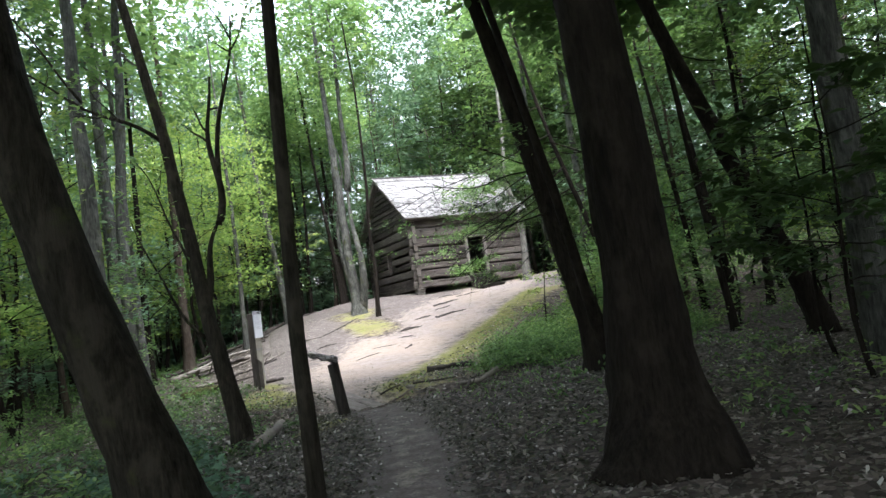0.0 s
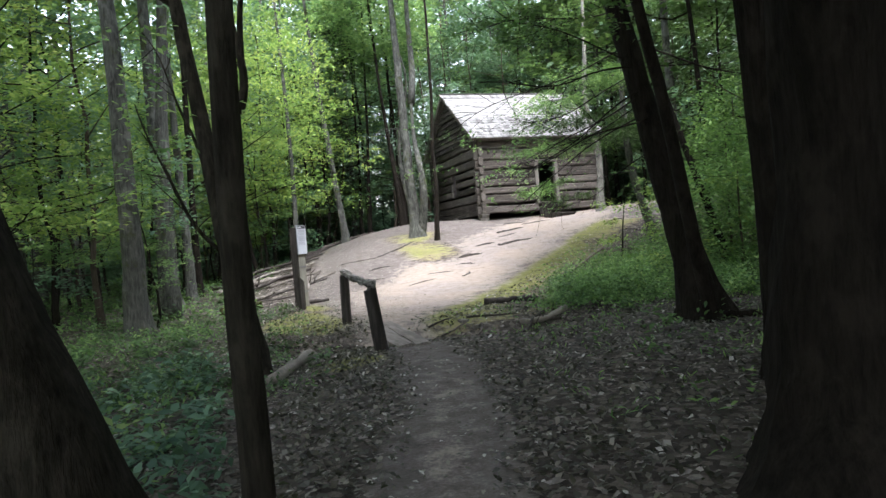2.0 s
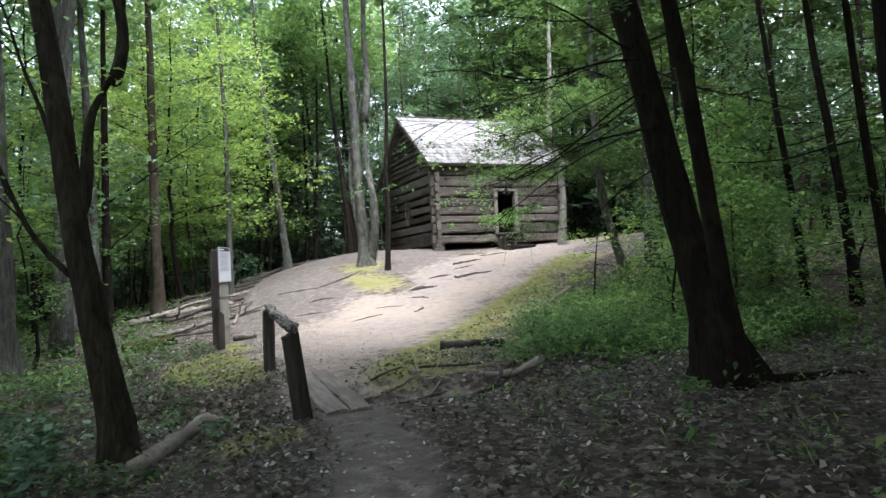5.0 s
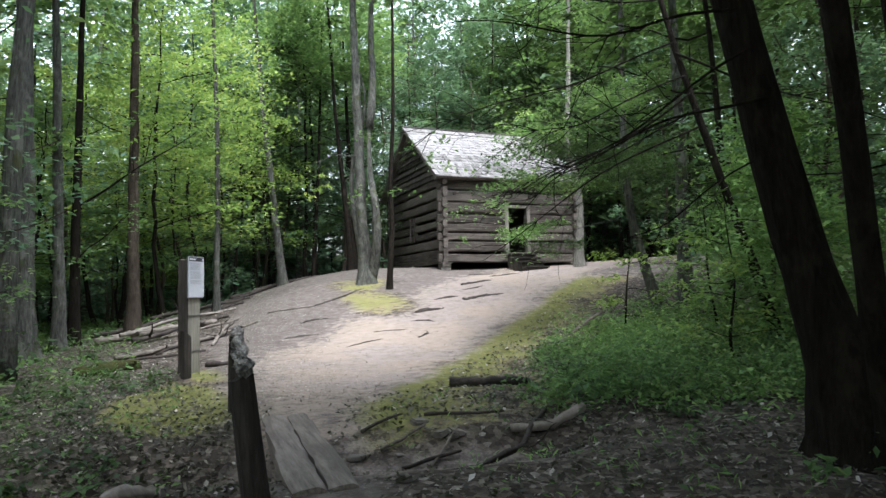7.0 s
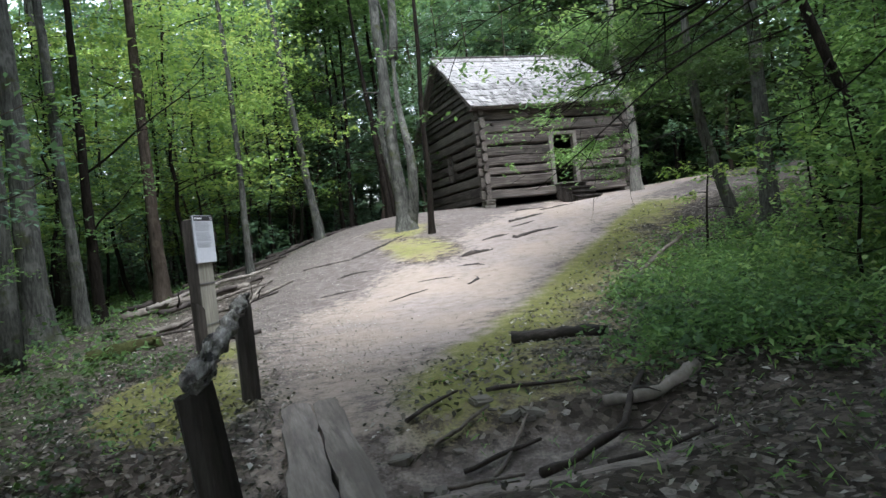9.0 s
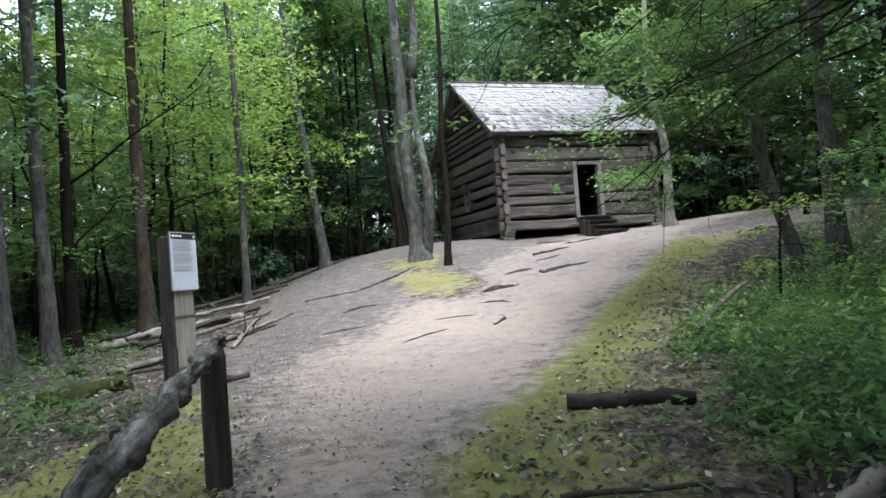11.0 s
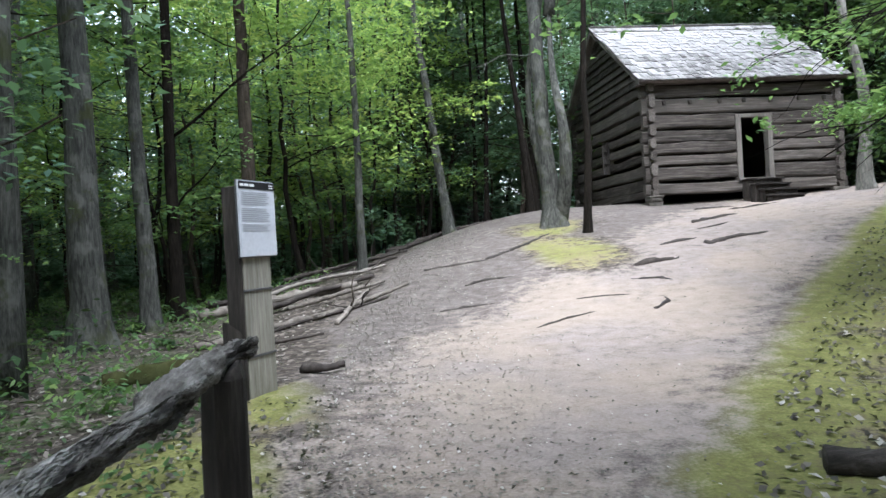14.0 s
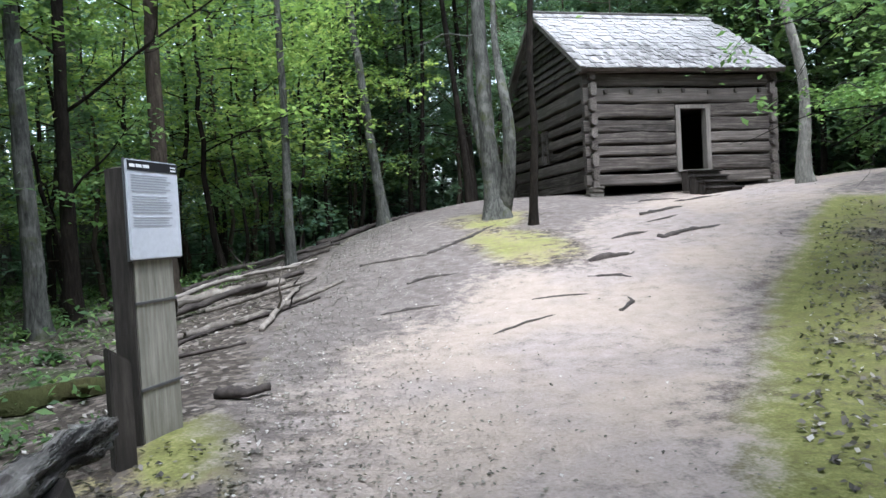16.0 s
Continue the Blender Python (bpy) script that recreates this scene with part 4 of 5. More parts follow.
# models for the wood: each is built once and then copied
def forest_tree(seed, height, radius, bare, crown_r, n_spray, per, size, lmat, bmat, label, name="forest_tree"):
    rng = np.random.default_rng(seed)
    ob = thing(name, 0, 0, 0, label, "tree", "trees of the wood" if name == "forest_tree" else "young trees of the wood")
    n = 16
    z = np.linspace(-0.25, height, n)
    line = np.column_stack([np.cumsum(rng.normal(0, 0.05, n)), np.cumsum(rng.normal(0, 0.05, n)), z])
    line[:, :2] -= line[1, :2]
    pieces = [tube_arrays(line, flare(np.maximum(z, 0), radius * (1 - 0.75 * np.linspace(0, 1, n)), 0.5), 9, rng, 0.06)]
    tips = []
    limbs = n_spray // 7
    for k in range(limbs):
        f = bare + (0.97 - bare) * (k + rng.uniform(0, 1)) / limbs
        p = np.array([np.interp(f * height, z, line[:, a]) for a in range(3)])
        a = rng.uniform(0, 2 * np.pi)
        reach = crown_r * rng.uniform(0.5, 1.1) * (1 - 0.55 * max(0, f - 0.6) / 0.4)
        e = p + np.array([math.cos(a) * reach, math.sin(a) * reach, reach * rng.uniform(-0.05, 0.4)])
        ln = bend(p, e, 7, rng, 0.06)
        pieces.append(tube_arrays(ln, np.linspace(radius * 0.28, 0.008, 7), 5, cap=False))
        for _ in range(7):
            q = ln[rng.integers(2, 7)]
            tips.append(q + rng.normal(0, 0.28, 3) * np.array([1, 1, 0.45]) * reach * 0.8)
    v, f = joined(pieces)
    part("trunk", mesh("trunk", v, f, bmat), ob)
    c, tone = sprays(tips, per, crown_r * 0.3, rng, 0.2, 0.2)
    part("crown", leaf_mesh("crown", c, size, rng, lmat, 0.35, 0.55, tone), ob)
    return ob


TALL = [forest_tree(101, 17, 0.17, 0.42, 3.4, 98, 22, 0.26, LEAF_GREEN, BARK_GREY, "tall grey-barked tree with a green crown"),
        forest_tree(102, 15, 0.13, 0.36, 3.0, 91, 22, 0.25, LEAF_GREEN, BARK_BROWN, "tall brown-barked tree with a green crown"),
        forest_tree(103, 18, 0.21, 0.48, 3.6, 98, 22, 0.27, LEAF_BLUE, BARK_GREY, "tall grey tree with blue-green foliage"),
        forest_tree(104, 13, 0.09, 0.30, 2.4, 84, 20, 0.22, LEAF_GREEN, BARK_DARK_SHADED, "slender dark tree with light green foliage")]
LOW = [forest_tree(111, 6.5, 0.05, 0.22, 2.2, 77, 33, 0.11, LEAF_LIGHT, BARK_DARK_SHADED, "young maple with layered yellow-green leaves", "young_tree"),
       forest_tree(112, 5.0, 0.04, 0.2, 1.8, 70, 32, 0.11, LEAF_GREEN, BARK_DARK_SHADED, "young tree with layered green leaves", "young_tree"),
       forest_tree(113, 7.5, 0.06, 0.12, 2.3, 91, 30, 0.13, LEAF_BLUE, BARK_BROWN, "young evergreen with blue-green layered boughs", "young_tree"),
       forest_tree(114, 3.0, 0.025, 0.12, 1.3, 49, 22, 0.11, LEAF_GREEN, BARK_DARK_SHADED, "sapling with green leaves in the understorey", "young_tree"),
       forest_tree(115, 9.0, 0.07, 0.2, 2.6, 91, 24, 0.19, LEAF_DARK_SHADED, BARK_DARK_SHADED, "dark evergreen tree with drooping boughs", "young_tree")]
PATH_PTS = np.array([(1.0, -3.2), (2.1, -0.9), (2.3, 0.5), (3.3, 2.2), (3.7, 3.8), (4.4, 5.7), (4.9, 7.6), (5.2, 10.6)])


def plant_wood():
    R = random.Random(77)
    placed = [(2.19, 3.96), (3.06, 8.5), (8.52, 7.66), (5.43, 3.0), (6.75, 4.66), (9.75, 25), (5.12, 23.3), (18, 25.2), (15, 17.9), (17.4, 19.2), (7.8, 29.9), (1.55, 18.6), (1.75, 20.1), (1.9, 21.6), (3.05, 22.6), (1.2, 13.7), (11.6, 7.1), (13.3, 12.2)]
    used = set()

    def free(x, y, gap, tall):
        if min(math.hypot(x - a, y - b) for a, b in placed) < gap:
            return False
        lo, hi = (float(e) for e in edges(y))
        if 9 < y < 30 and lo - (3.0 if y < 19 or tall else 1.6) < x < hi + (4.2 if y > 13 else 5.0):
            return False
        if 12.3 < x < 23.5 and 22 < y < 38.5 or math.hypot(x - 11, y - 13) < (5.2 if tall else 4.2):
            return False
        return np.min(np.hypot(PATH_PTS[:, 0] - x, PATH_PTS[:, 1] - y)) > (3.6 if tall else 5.2)

    def set_tree(model, x, y, s):
        m = Matrix.Translation((x, y, gz(x, y) - 0.02)) @ Matrix.Rotation(R.uniform(0, 6.28), 4, "Z") @ Matrix.Rotation(R.gauss(0, 0.03), 4, "X") @ Matrix.Diagonal((s, s, s * R.uniform(0.92, 1.1), 1))
        placed.append((x, y))
        if model not in used:
            used.add(model)
            model.matrix_basis = m
            return
        c = copy_thing(model, Matrix.Identity(4))
        c.matrix_basis = m

    # young maples that catch the light at the edge of the clearing
    for x, y, k, sc in ((3.7, 25.2, 0, 1.35), (2.4, 27.4, 0, 1.5), (0.2, 22.0, 0, 1.3), (4.6, 28.6, 0, 1.4), (6.2, 32.0, 0, 1.3), (-0.9, 17.2, 0, 1.25), (-1.6, 20.2, 0, 1.4), (3.2, 31.0, 0, 1.5), (-1.9, 15.0, 0, 1.1), (-3.6, 12.6, 1, 1.2), (9.4, 34.4, 4, 1.3), (11.4, 35.4, 2, 1.3), (10.6, 38.0, 4, 1.6), (12.6, 39.6, 4, 1.6), (8.4, 37.2, 2, 1.5), (7.2, 34.8, 4, 1.2), (15.0, 40.5, 2, 1.6), (18.5, 40.8, 2, 1.7), (21.5, 40.0, 4, 1.7), (24.0, 36.5, 4, 1.5), (25.0, 32.0, 4, 1.4), (24.5, 28.0, 2, 1.3), (25.6, 26.4, 4, 1.3), (23.5, 18.0, 4, 1.5), (25.5, 20.5, 2, 1.6), (26.5, 23.5, 4, 1.6), (22.0, 15.2, 4, 1.4), (1.5, 29.5, 0, 1.5), (5.4, 30.6, 0, 1.3), (7.4, 33.2, 0, 1.5), (3.0, 33.6, 0, 1.6), (0.0, 26.4, 0, 1.4), (8.8, 36.5, 2, 1.6), (5.8, 35.8, 0, 1.6), (-1.0, 30.5, 0, 1.6), (13.4, 41.5, 2, 1.7), (17.0, 42.0, 2, 1.8), (22.6, 37.6, 4, 1.8), (23.6, 33.6, 4, 1.7), (26.6, 29.6, 4, 1.8), (27.6, 33.0, 4, 1.9), (25.6, 30.6, 4, 1.5), (28.2, 26.2, 4, 1.8), (25.4, 35.4, 4, 1.9)):
        set_tree(LOW[k], x, y, sc)
    # rows of the wood, nearer ones first
    for count, models, (xa, xb, ya, yb), gap, (sa, sb) in (
        (52, [TALL[0], TALL[1], TALL[2], TALL[2], TALL[3]], (-16, 7, 14, 48), 1.7, (0.75, 1.15)),
        (80, [LOW[0], LOW[1], LOW[2], LOW[2], LOW[0]], (-14, 5.5, 13, 42), 1.0, (0.8, 1.35)),
        (42, [TALL[2], TALL[2], TALL[0]], (3, 40, 37, 66), 2.0, (0.8, 1.3)),
        (60, [LOW[2], LOW[4], LOW[2], LOW[1]], (4, 34, 32, 52), 1.2, (1.0, 1.7)),
        (20, [TALL[2], TALL[1]], (14, 42, 0, 36), 2.6, (0.7, 1.15)),
        (46, [LOW[4], LOW[4], LOW[2], LOW[3]], (14, 36, 6, 34), 1.3, (0.8, 1.4)),
        (22, [LOW[1], LOW[3], LOW[0]], (12, 22, 2, 12), 1.2, (0.6, 0.95)),
        (22, [LOW[3], LOW[1], LOW[0]], (-6, 2.6, 5, 15), 1.1, (0.6, 1.1)),
        (34, TALL, (-22, 26, -18, 9), 2.4, (0.8, 1.1)),
        (44, [TALL[2], TALL[2], TALL[1]], (-45, 62, 40, 85), 3.0, (1.0, 1.5)),
        (20, TALL, (-45, -14, 0, 45), 3.0, (0.9, 1.3)),
    ):
        done = tries = 0
        while done < count and tries < count * 30:
            tries += 1
            x, y = R.uniform(xa, xb), R.uniform(ya, yb)
            if free(x, y, gap, models[0] in TALL):
                set_tree(R.choice(models), x, y, R.uniform(sa, sb))
                done += 1


plant_wood()


def add_shade_trees():
    """Unseen broad trees, added beside and behind the shaded stretch to block its light."""
    for k, (x, y, dx, dy, r) in enumerate(((-0.6, -1.6, 1.6, 1.2, 4.5), (4.6, -2.6, -0.4, 2.0, 4.5), (9.8, 0.4, -2.0, 1.0, 4.5), (10.4, 3.2, -2.4, -0.4, 3.8), (-2.4, 2.6, 2.2, 0.2, 4.0), (1.5, -5.5, 0.5, 0.5, 4.8), (7.5, -5.0, 0.5, 0.5, 4.8), (-4.5, -3.5, 0, 0, 4.5), (13.5, -1.5, 0, 0, 4.5), (13.8, 5.0, -0.5, 0, 4.0))):
        h = 9.5 + (k % 3)
        build_tree("canopy_tree", (x, y), [(0.02, 0.0, 1.5), (0.25 * dx, 0.25 * dy, 5), (0.8 * dx, 0.8 * dy, h)], 0.2, BARK_DARK_SHADED, "added unseen tree whose crown shades the path", seed=400 + k, flare_k=0.6, crown=(430, (dx, dy, h), (r, r, 1.9), 16, 0.36, LEAF_DARK_SHADED), group="canopy trees")


add_shade_trees()


def far_woods(name, label, mat, count, x0, x1, y0, y1, top, seed):
    """The depth of the wood: clumps of leaves from the ground to the crowns, too far to count."""
    rng = np.random.default_rng(seed)
    x, y = rng.uniform(x0, x1, count), rng.uniform(y0, y1, count)
    far = np.hypot(x - 7, y - 14) > (27 if y0 > -5 else 22)
    x, y = x[far], y[far]
    z = land(x, y) + rng.uniform(0, 1, len(x)) ** 1.3 * top
    per, size = (32, 0.38) if y1 > 45 else (14, 0.6)
    c, tone = sprays(np.column_stack([x, y, z]), per, 1.7, rng, 0.2, 0.3)
    tagged(part(name, leaf_mesh(name, c, size, rng, mat, 0.4, 0.55, tone)), label, "woods", kind="stuff")


far_woods("far_woods", "dense blue-green depth of the wood", LEAF_BLUE, 4200, -48, 10, 20, 68, 26, 141)
far_woods("far_woods", "dense blue-green depth of the wooded hillside", LEAF_BLUE, 4800, 2, 55, 38, 70, 26, 142)
far_woods("far_woods", "dense dark depth of the wood", LEAF_DARK_SHADED, 4200, 24, 52, -25, 45, 24, 143)
# Unseen leaf mass added behind the start to block low light.
far_woods("far_woods", "added unseen dark leaf mass behind the start", LEAF_DARK_SHADED, 2600, -40, 40, -40, -9, 20, 144)
# Another unseen mass, added on the left to keep side light out.
far_woods("far_woods", "dense dark depth of the wood", LEAF_DARK_SHADED, 1500, -48, -18, -25, 25, 20, 145)
far_woods("far_woods", "blue-green understorey of the hillside", LEAF_BLUE, 3400, -42, 14, 36, 66, 13, 147)
far_woods("far_woods", "low dark brush in the depth of the wood", LEAF_BLUE, 2600, -40, 45, 24, 62, 4.5, 146)


# ---------------------------------------------------------------- undergrowth and litter
def scatter(name, label, category, count, where, mat, size, height, seed, per=5, width=0.45, tilt=0.6):
    """Low plants: a few leaves on each spot. where(rng, n) gives x and y."""
    rng = np.random.default_rng(seed)
    x, y = where(rng, count)
    k = len(x)
    hgt = height * rng.uniform(0.35, 1.0, k) * (0.55 + 0.45 * np.sin(x * 1.7 + 1) * np.cos(y * 1.3))
    hgt = np.abs(hgt) + 0.04
    c = np.repeat(np.column_stack([x, y, land_fine(x, y)]), per, 0)
    c[:, :2] += rng.normal(0, size * 0.8, (len(c), 2))
    c[:, 2] += np.repeat(hgt, per) * rng.uniform(0.25, 1.0, len(c))
    tone = np.clip(np.repeat(rng.normal(0.5, 0.2, k), per) + rng.normal(0, 0.15, len(c)), 0, 1)
    ob = part(name, leaf_mesh(name, c, size, rng, mat, tilt, width, tone))
    tagged(ob, label, category, kind="stuff")


def off_path(x, y, gap):
    lo, hi = edges(y)
    return (x < lo - gap) | (x > hi + gap)


def area(xa, xb, ya, yb, gap=0.15, keep=None):
    def where(rng, n):
        x, y = rng.uniform(xa, xb, n), rng.uniform(ya, yb, n)
        ok = off_path(x, y, gap)
        if keep is not None:
            ok &= keep(x, y, rng)
        return x[ok], y[ok]
    return where


open_flat = lambda x, y, rng: np.hypot((x - 18.8) / 4.6, (y - 22.4) / 3.0) > 1
bank = lambda x, y, rng: (np.hypot(x - 7.9, y - 12.4) > 1.0) & (x > edges(y)[1] + 2.1 + 0.5 * np.sin(y * 2.1) + rng.uniform(0, 0.9, len(x))) & (np.hypot((x - 10.6) / 3.6, (y - 13.0) / 4.2) < 1) & (np.sin(x * 2.6 + 1.4 * np.sin(y * 1.9)) * np.cos(y * 2.3 + x * 0.7) < 0.45)
scatter("bank_plants", "bright green ferns and herbs on the bank", "plants", 2000, area(6.8, 15, 8.6, 17.5, 0.3, bank), LEAF_FERN, 0.085, 0.55, 41, 6)
scatter("bank_ferns", "light green ferns on the bank", "plants", 1500, area(7.2, 14, 9, 16, 0.3, bank), LEAF_FERN, 0.12, 0.65, 42, 6, 0.25)
scatter("forest_herbs", "low green plants on the forest floor", "plants", 1800, area(-6, 2.5, 3, 14, 1.2, lambda x, y, rng: rng.uniform(0, 1, len(x)) < smooth(0.6, 2.2, edges(y)[0] - x)), LEAF_GREEN, 0.075, 0.3, 43, 5)
scatter("forest_herbs", "low green plants among the trunks", "plants", 3800, area(-14, 5, 15, 40, 1.5), LEAF_GREEN, 0.11, 0.35, 44, 5)
scatter("forest_herbs", "sparse green plants on the shaded bank", "plants", 2600, area(5.8, 24, 0, 12, 1.0, lambda x, y, rng: rng.uniform(0, 1, len(x)) < 0.25 + 0.5 * (x > 10)), LEAF_GREEN, 0.075, 0.2, 45, 4)
scatter("forest_herbs", "green brush beyond the sandy slope", "plants", 4800, area(9, 30, 14, 30, 3.6, open_flat), LEAF_GREEN, 0.11, 0.55, 46, 5)
scatter("forest_herbs", "green brush behind the knoll", "plants", 3500, area(2, 13.5, 29.5, 42, 0.5, lambda x, y, rng: x < 13.2), LEAF_BLUE, 0.12, 0.5, 47, 5)


def bushes(name, label, count, where, mat, size, rad, seed, per=42):
    """Leafy clumps of uneven height; too many stems to count."""
    rng = np.random.default_rng(seed)
    x, y = where(rng, count)
    n = len(x)
    r = rad * rng.uniform(0.35, 1.45, n)
    d = rng.normal(size=(n, per, 3))
    d /= np.linalg.norm(d, axis=2)[..., None]
    d[..., 2] = np.abs(d[..., 2])
    d *= (rng.uniform(0.3, 1.0, (n, per)) ** 0.6)[..., None] * r[:, None, None]
    d[..., 2] *= rng.uniform(0.7, 1.6, (n, 1))
    c = np.column_stack([x, y, land_fine(x, y) + 0.03])[:, None, :] + d
    tone = np.clip(rng.normal(0.48, 0.32, (n, 1)) + rng.normal(0, 0.16, (n, per)), 0, 1).ravel()
    tagged(part(name, leaf_mesh(name, c.reshape(-1, 3), size, rng, mat, 0.45, 0.5, tone)), label, "plants", kind="stuff")


bushes("bank_bushes", "leafy green brush on the bank", 560, area(7.4, 15.5, 8.8, 17.5, 0.5, bank), LEAF_FERN, 0.072, 0.42, 48, 100)
bushes("bank_bushes", "dark green leafy brush on the bank", 190, area(7.4, 15.5, 8.6, 17.5, 0.4, bank), LEAF_DARK_SHADED, 0.075, 0.36, 50, 80)
bushes("bank_bushes", "light green leafy brush on the bank", 230, area(7.6, 15, 9.2, 17, 0.7, bank), LEAF_GREEN, 0.08, 0.5, 49, 95)
bushes("floor_bushes", "leafy clumps on the forest floor", 210, area(-6, 2.2, 3.0, 14, 2.0), LEAF_GREEN, 0.095, 0.26, 56, 30)
bushes("floor_bushes", "leafy clumps below the trunks", 330, area(-12, 5, 15.5, 38, 2.0), LEAF_DARK_SHADED, 0.13, 0.42, 57, 30)
bushes("floor_bushes", "lush leafy plants beside the shaded path", 260, area(-2.5, 2.6, 3.6, 9.5, 1.0), LEAF_BLUE, 0.10, 0.26, 60, 30)
bushes("floor_bushes", "leafy clumps beside the log fence", 110, area(0.2, 3.9, 7.8, 15.5, 0.8), LEAF_DARK_SHADED, 0.075, 0.22, 63, 34)
scatter("forest_herbs", "low green plants beside the log fence", "plants", 380, area(0.2, 4.2, 7.5, 16, 0.5), LEAF_GREEN, 0.055, 0.16, 64, 5)
scatter("grass_tufts", "thin green grass and fern fronds in the leaf litter", "plants", 260, area(5.2, 10, 3, 11.5, 0.4), LEAF_FERN, 0.07, 0.2, 65, 5, 0.2, 0.9)
bushes("floor_bushes", "sparse leafy clumps on the shaded bank", 110, area(6, 20, 1, 12, 1.2), LEAF_GREEN, 0.09, 0.24, 58, 26)
bushes("floor_bushes", "leafy brush beyond the sandy slope", 260, area(11, 28, 13, 27, 4.0, open_flat), LEAF_FERN, 0.12, 0.55, 59, 40)


gully_clear = lambda x, y, rng: np.hypot((x - 6.3) / 1.3, (y - 9.7) / 1.0) > 0.6 + 0.5 * rng.uniform(0, 1, len(x))


def litter(name, label, count, where, size, seed, lift=0.012, mat=None, tilt=0.42, dark=1.0):
    rng = np.random.default_rng(seed)
    x, y = where(rng, count)
    c = np.column_stack([x, y, land_fine(x, y) + lift + rng.uniform(0, 0.012, len(x))])
    ob = part(name, leaf_mesh(name, c, size, rng, mat or LEAF_DEAD, tilt, 0.62, rng.uniform(0, 1, len(x)) ** dark))
    tagged(ob, label, "litter", kind="stuff")


litter("leaf_litter", "large curled dead leaves on the forest floor", 10500, area(3.0, 12, -1, 11.5, 0.05, gully_clear), 0.062, 58, 0.02, None, 0.6, 1.7)
litter("leaf_litter", "large curled dead leaves beside the path", 7000, area(-1.5, 5, 0, 12, 0.05), 0.058, 59, 0.018, None, 0.6, 2.2)
litter("leaf_litter", "pale dry leaves on the mossy slope", 5600, area(5.5, 14, 11.2, 21, 0.45), 0.065, 60, 0.015, None, 0.45, 0.8)
litter("leaf_litter", "dark bits of bark and cones on the sand", 420, lambda rng, n: (lambda y: (edges(y)[0] + 0.2 + rng.uniform(0, 1, n) * (edges(y)[1] - edges(y)[0]), y))(rng.uniform(11.5, 24, n)), 0.032, 61, 0.008, None, 0.4, 5.0)
litter("leaf_litter", "dry brown leaves on the forest floor", 18000, area(2.5, 11, -2, 12.5, -0.16, gully_clear), 0.045, 51, 0.012, None, 0.42, 1.4)
litter("leaf_litter", "dry brown leaves on the forest floor", 19000, area(-3, 5, 0, 15, -0.16), 0.046, 52, 0.012, None, 0.42, 1.7)
litter("leaf_litter", "dry leaves and bits beside the clearing", 15000, area(-3, 16, 12, 24, 0.55), 0.05, 53)
litter("leaf_litter", "scattered leaf bits on the trodden sand", 650, lambda rng, n: (rng.uniform(3, 13, n), rng.uniform(2, 25, n)), 0.028, 54, 0.006, None, 0.18)
litter("leaf_litter", "small leaf bits on the shaded path", 700, lambda rng, n: (lambda y: (np.interp(y, LEFT_Y, LEFT_X) + rng.uniform(0, 0.9, n), y))(rng.uniform(0, 9, n)), 0.04, 57, 0.006, None, 0.2)
litter("leaf_litter", "brown leaf bits drifted over the west of the clearing", 8000, lambda rng, n: (lambda y: (edges(y)[0] + np.abs(rng.normal(0, 0.95, n)), y))(rng.uniform(12.5, 28, n)), 0.03, 55, 0.006, None, 0.22, 0.45)


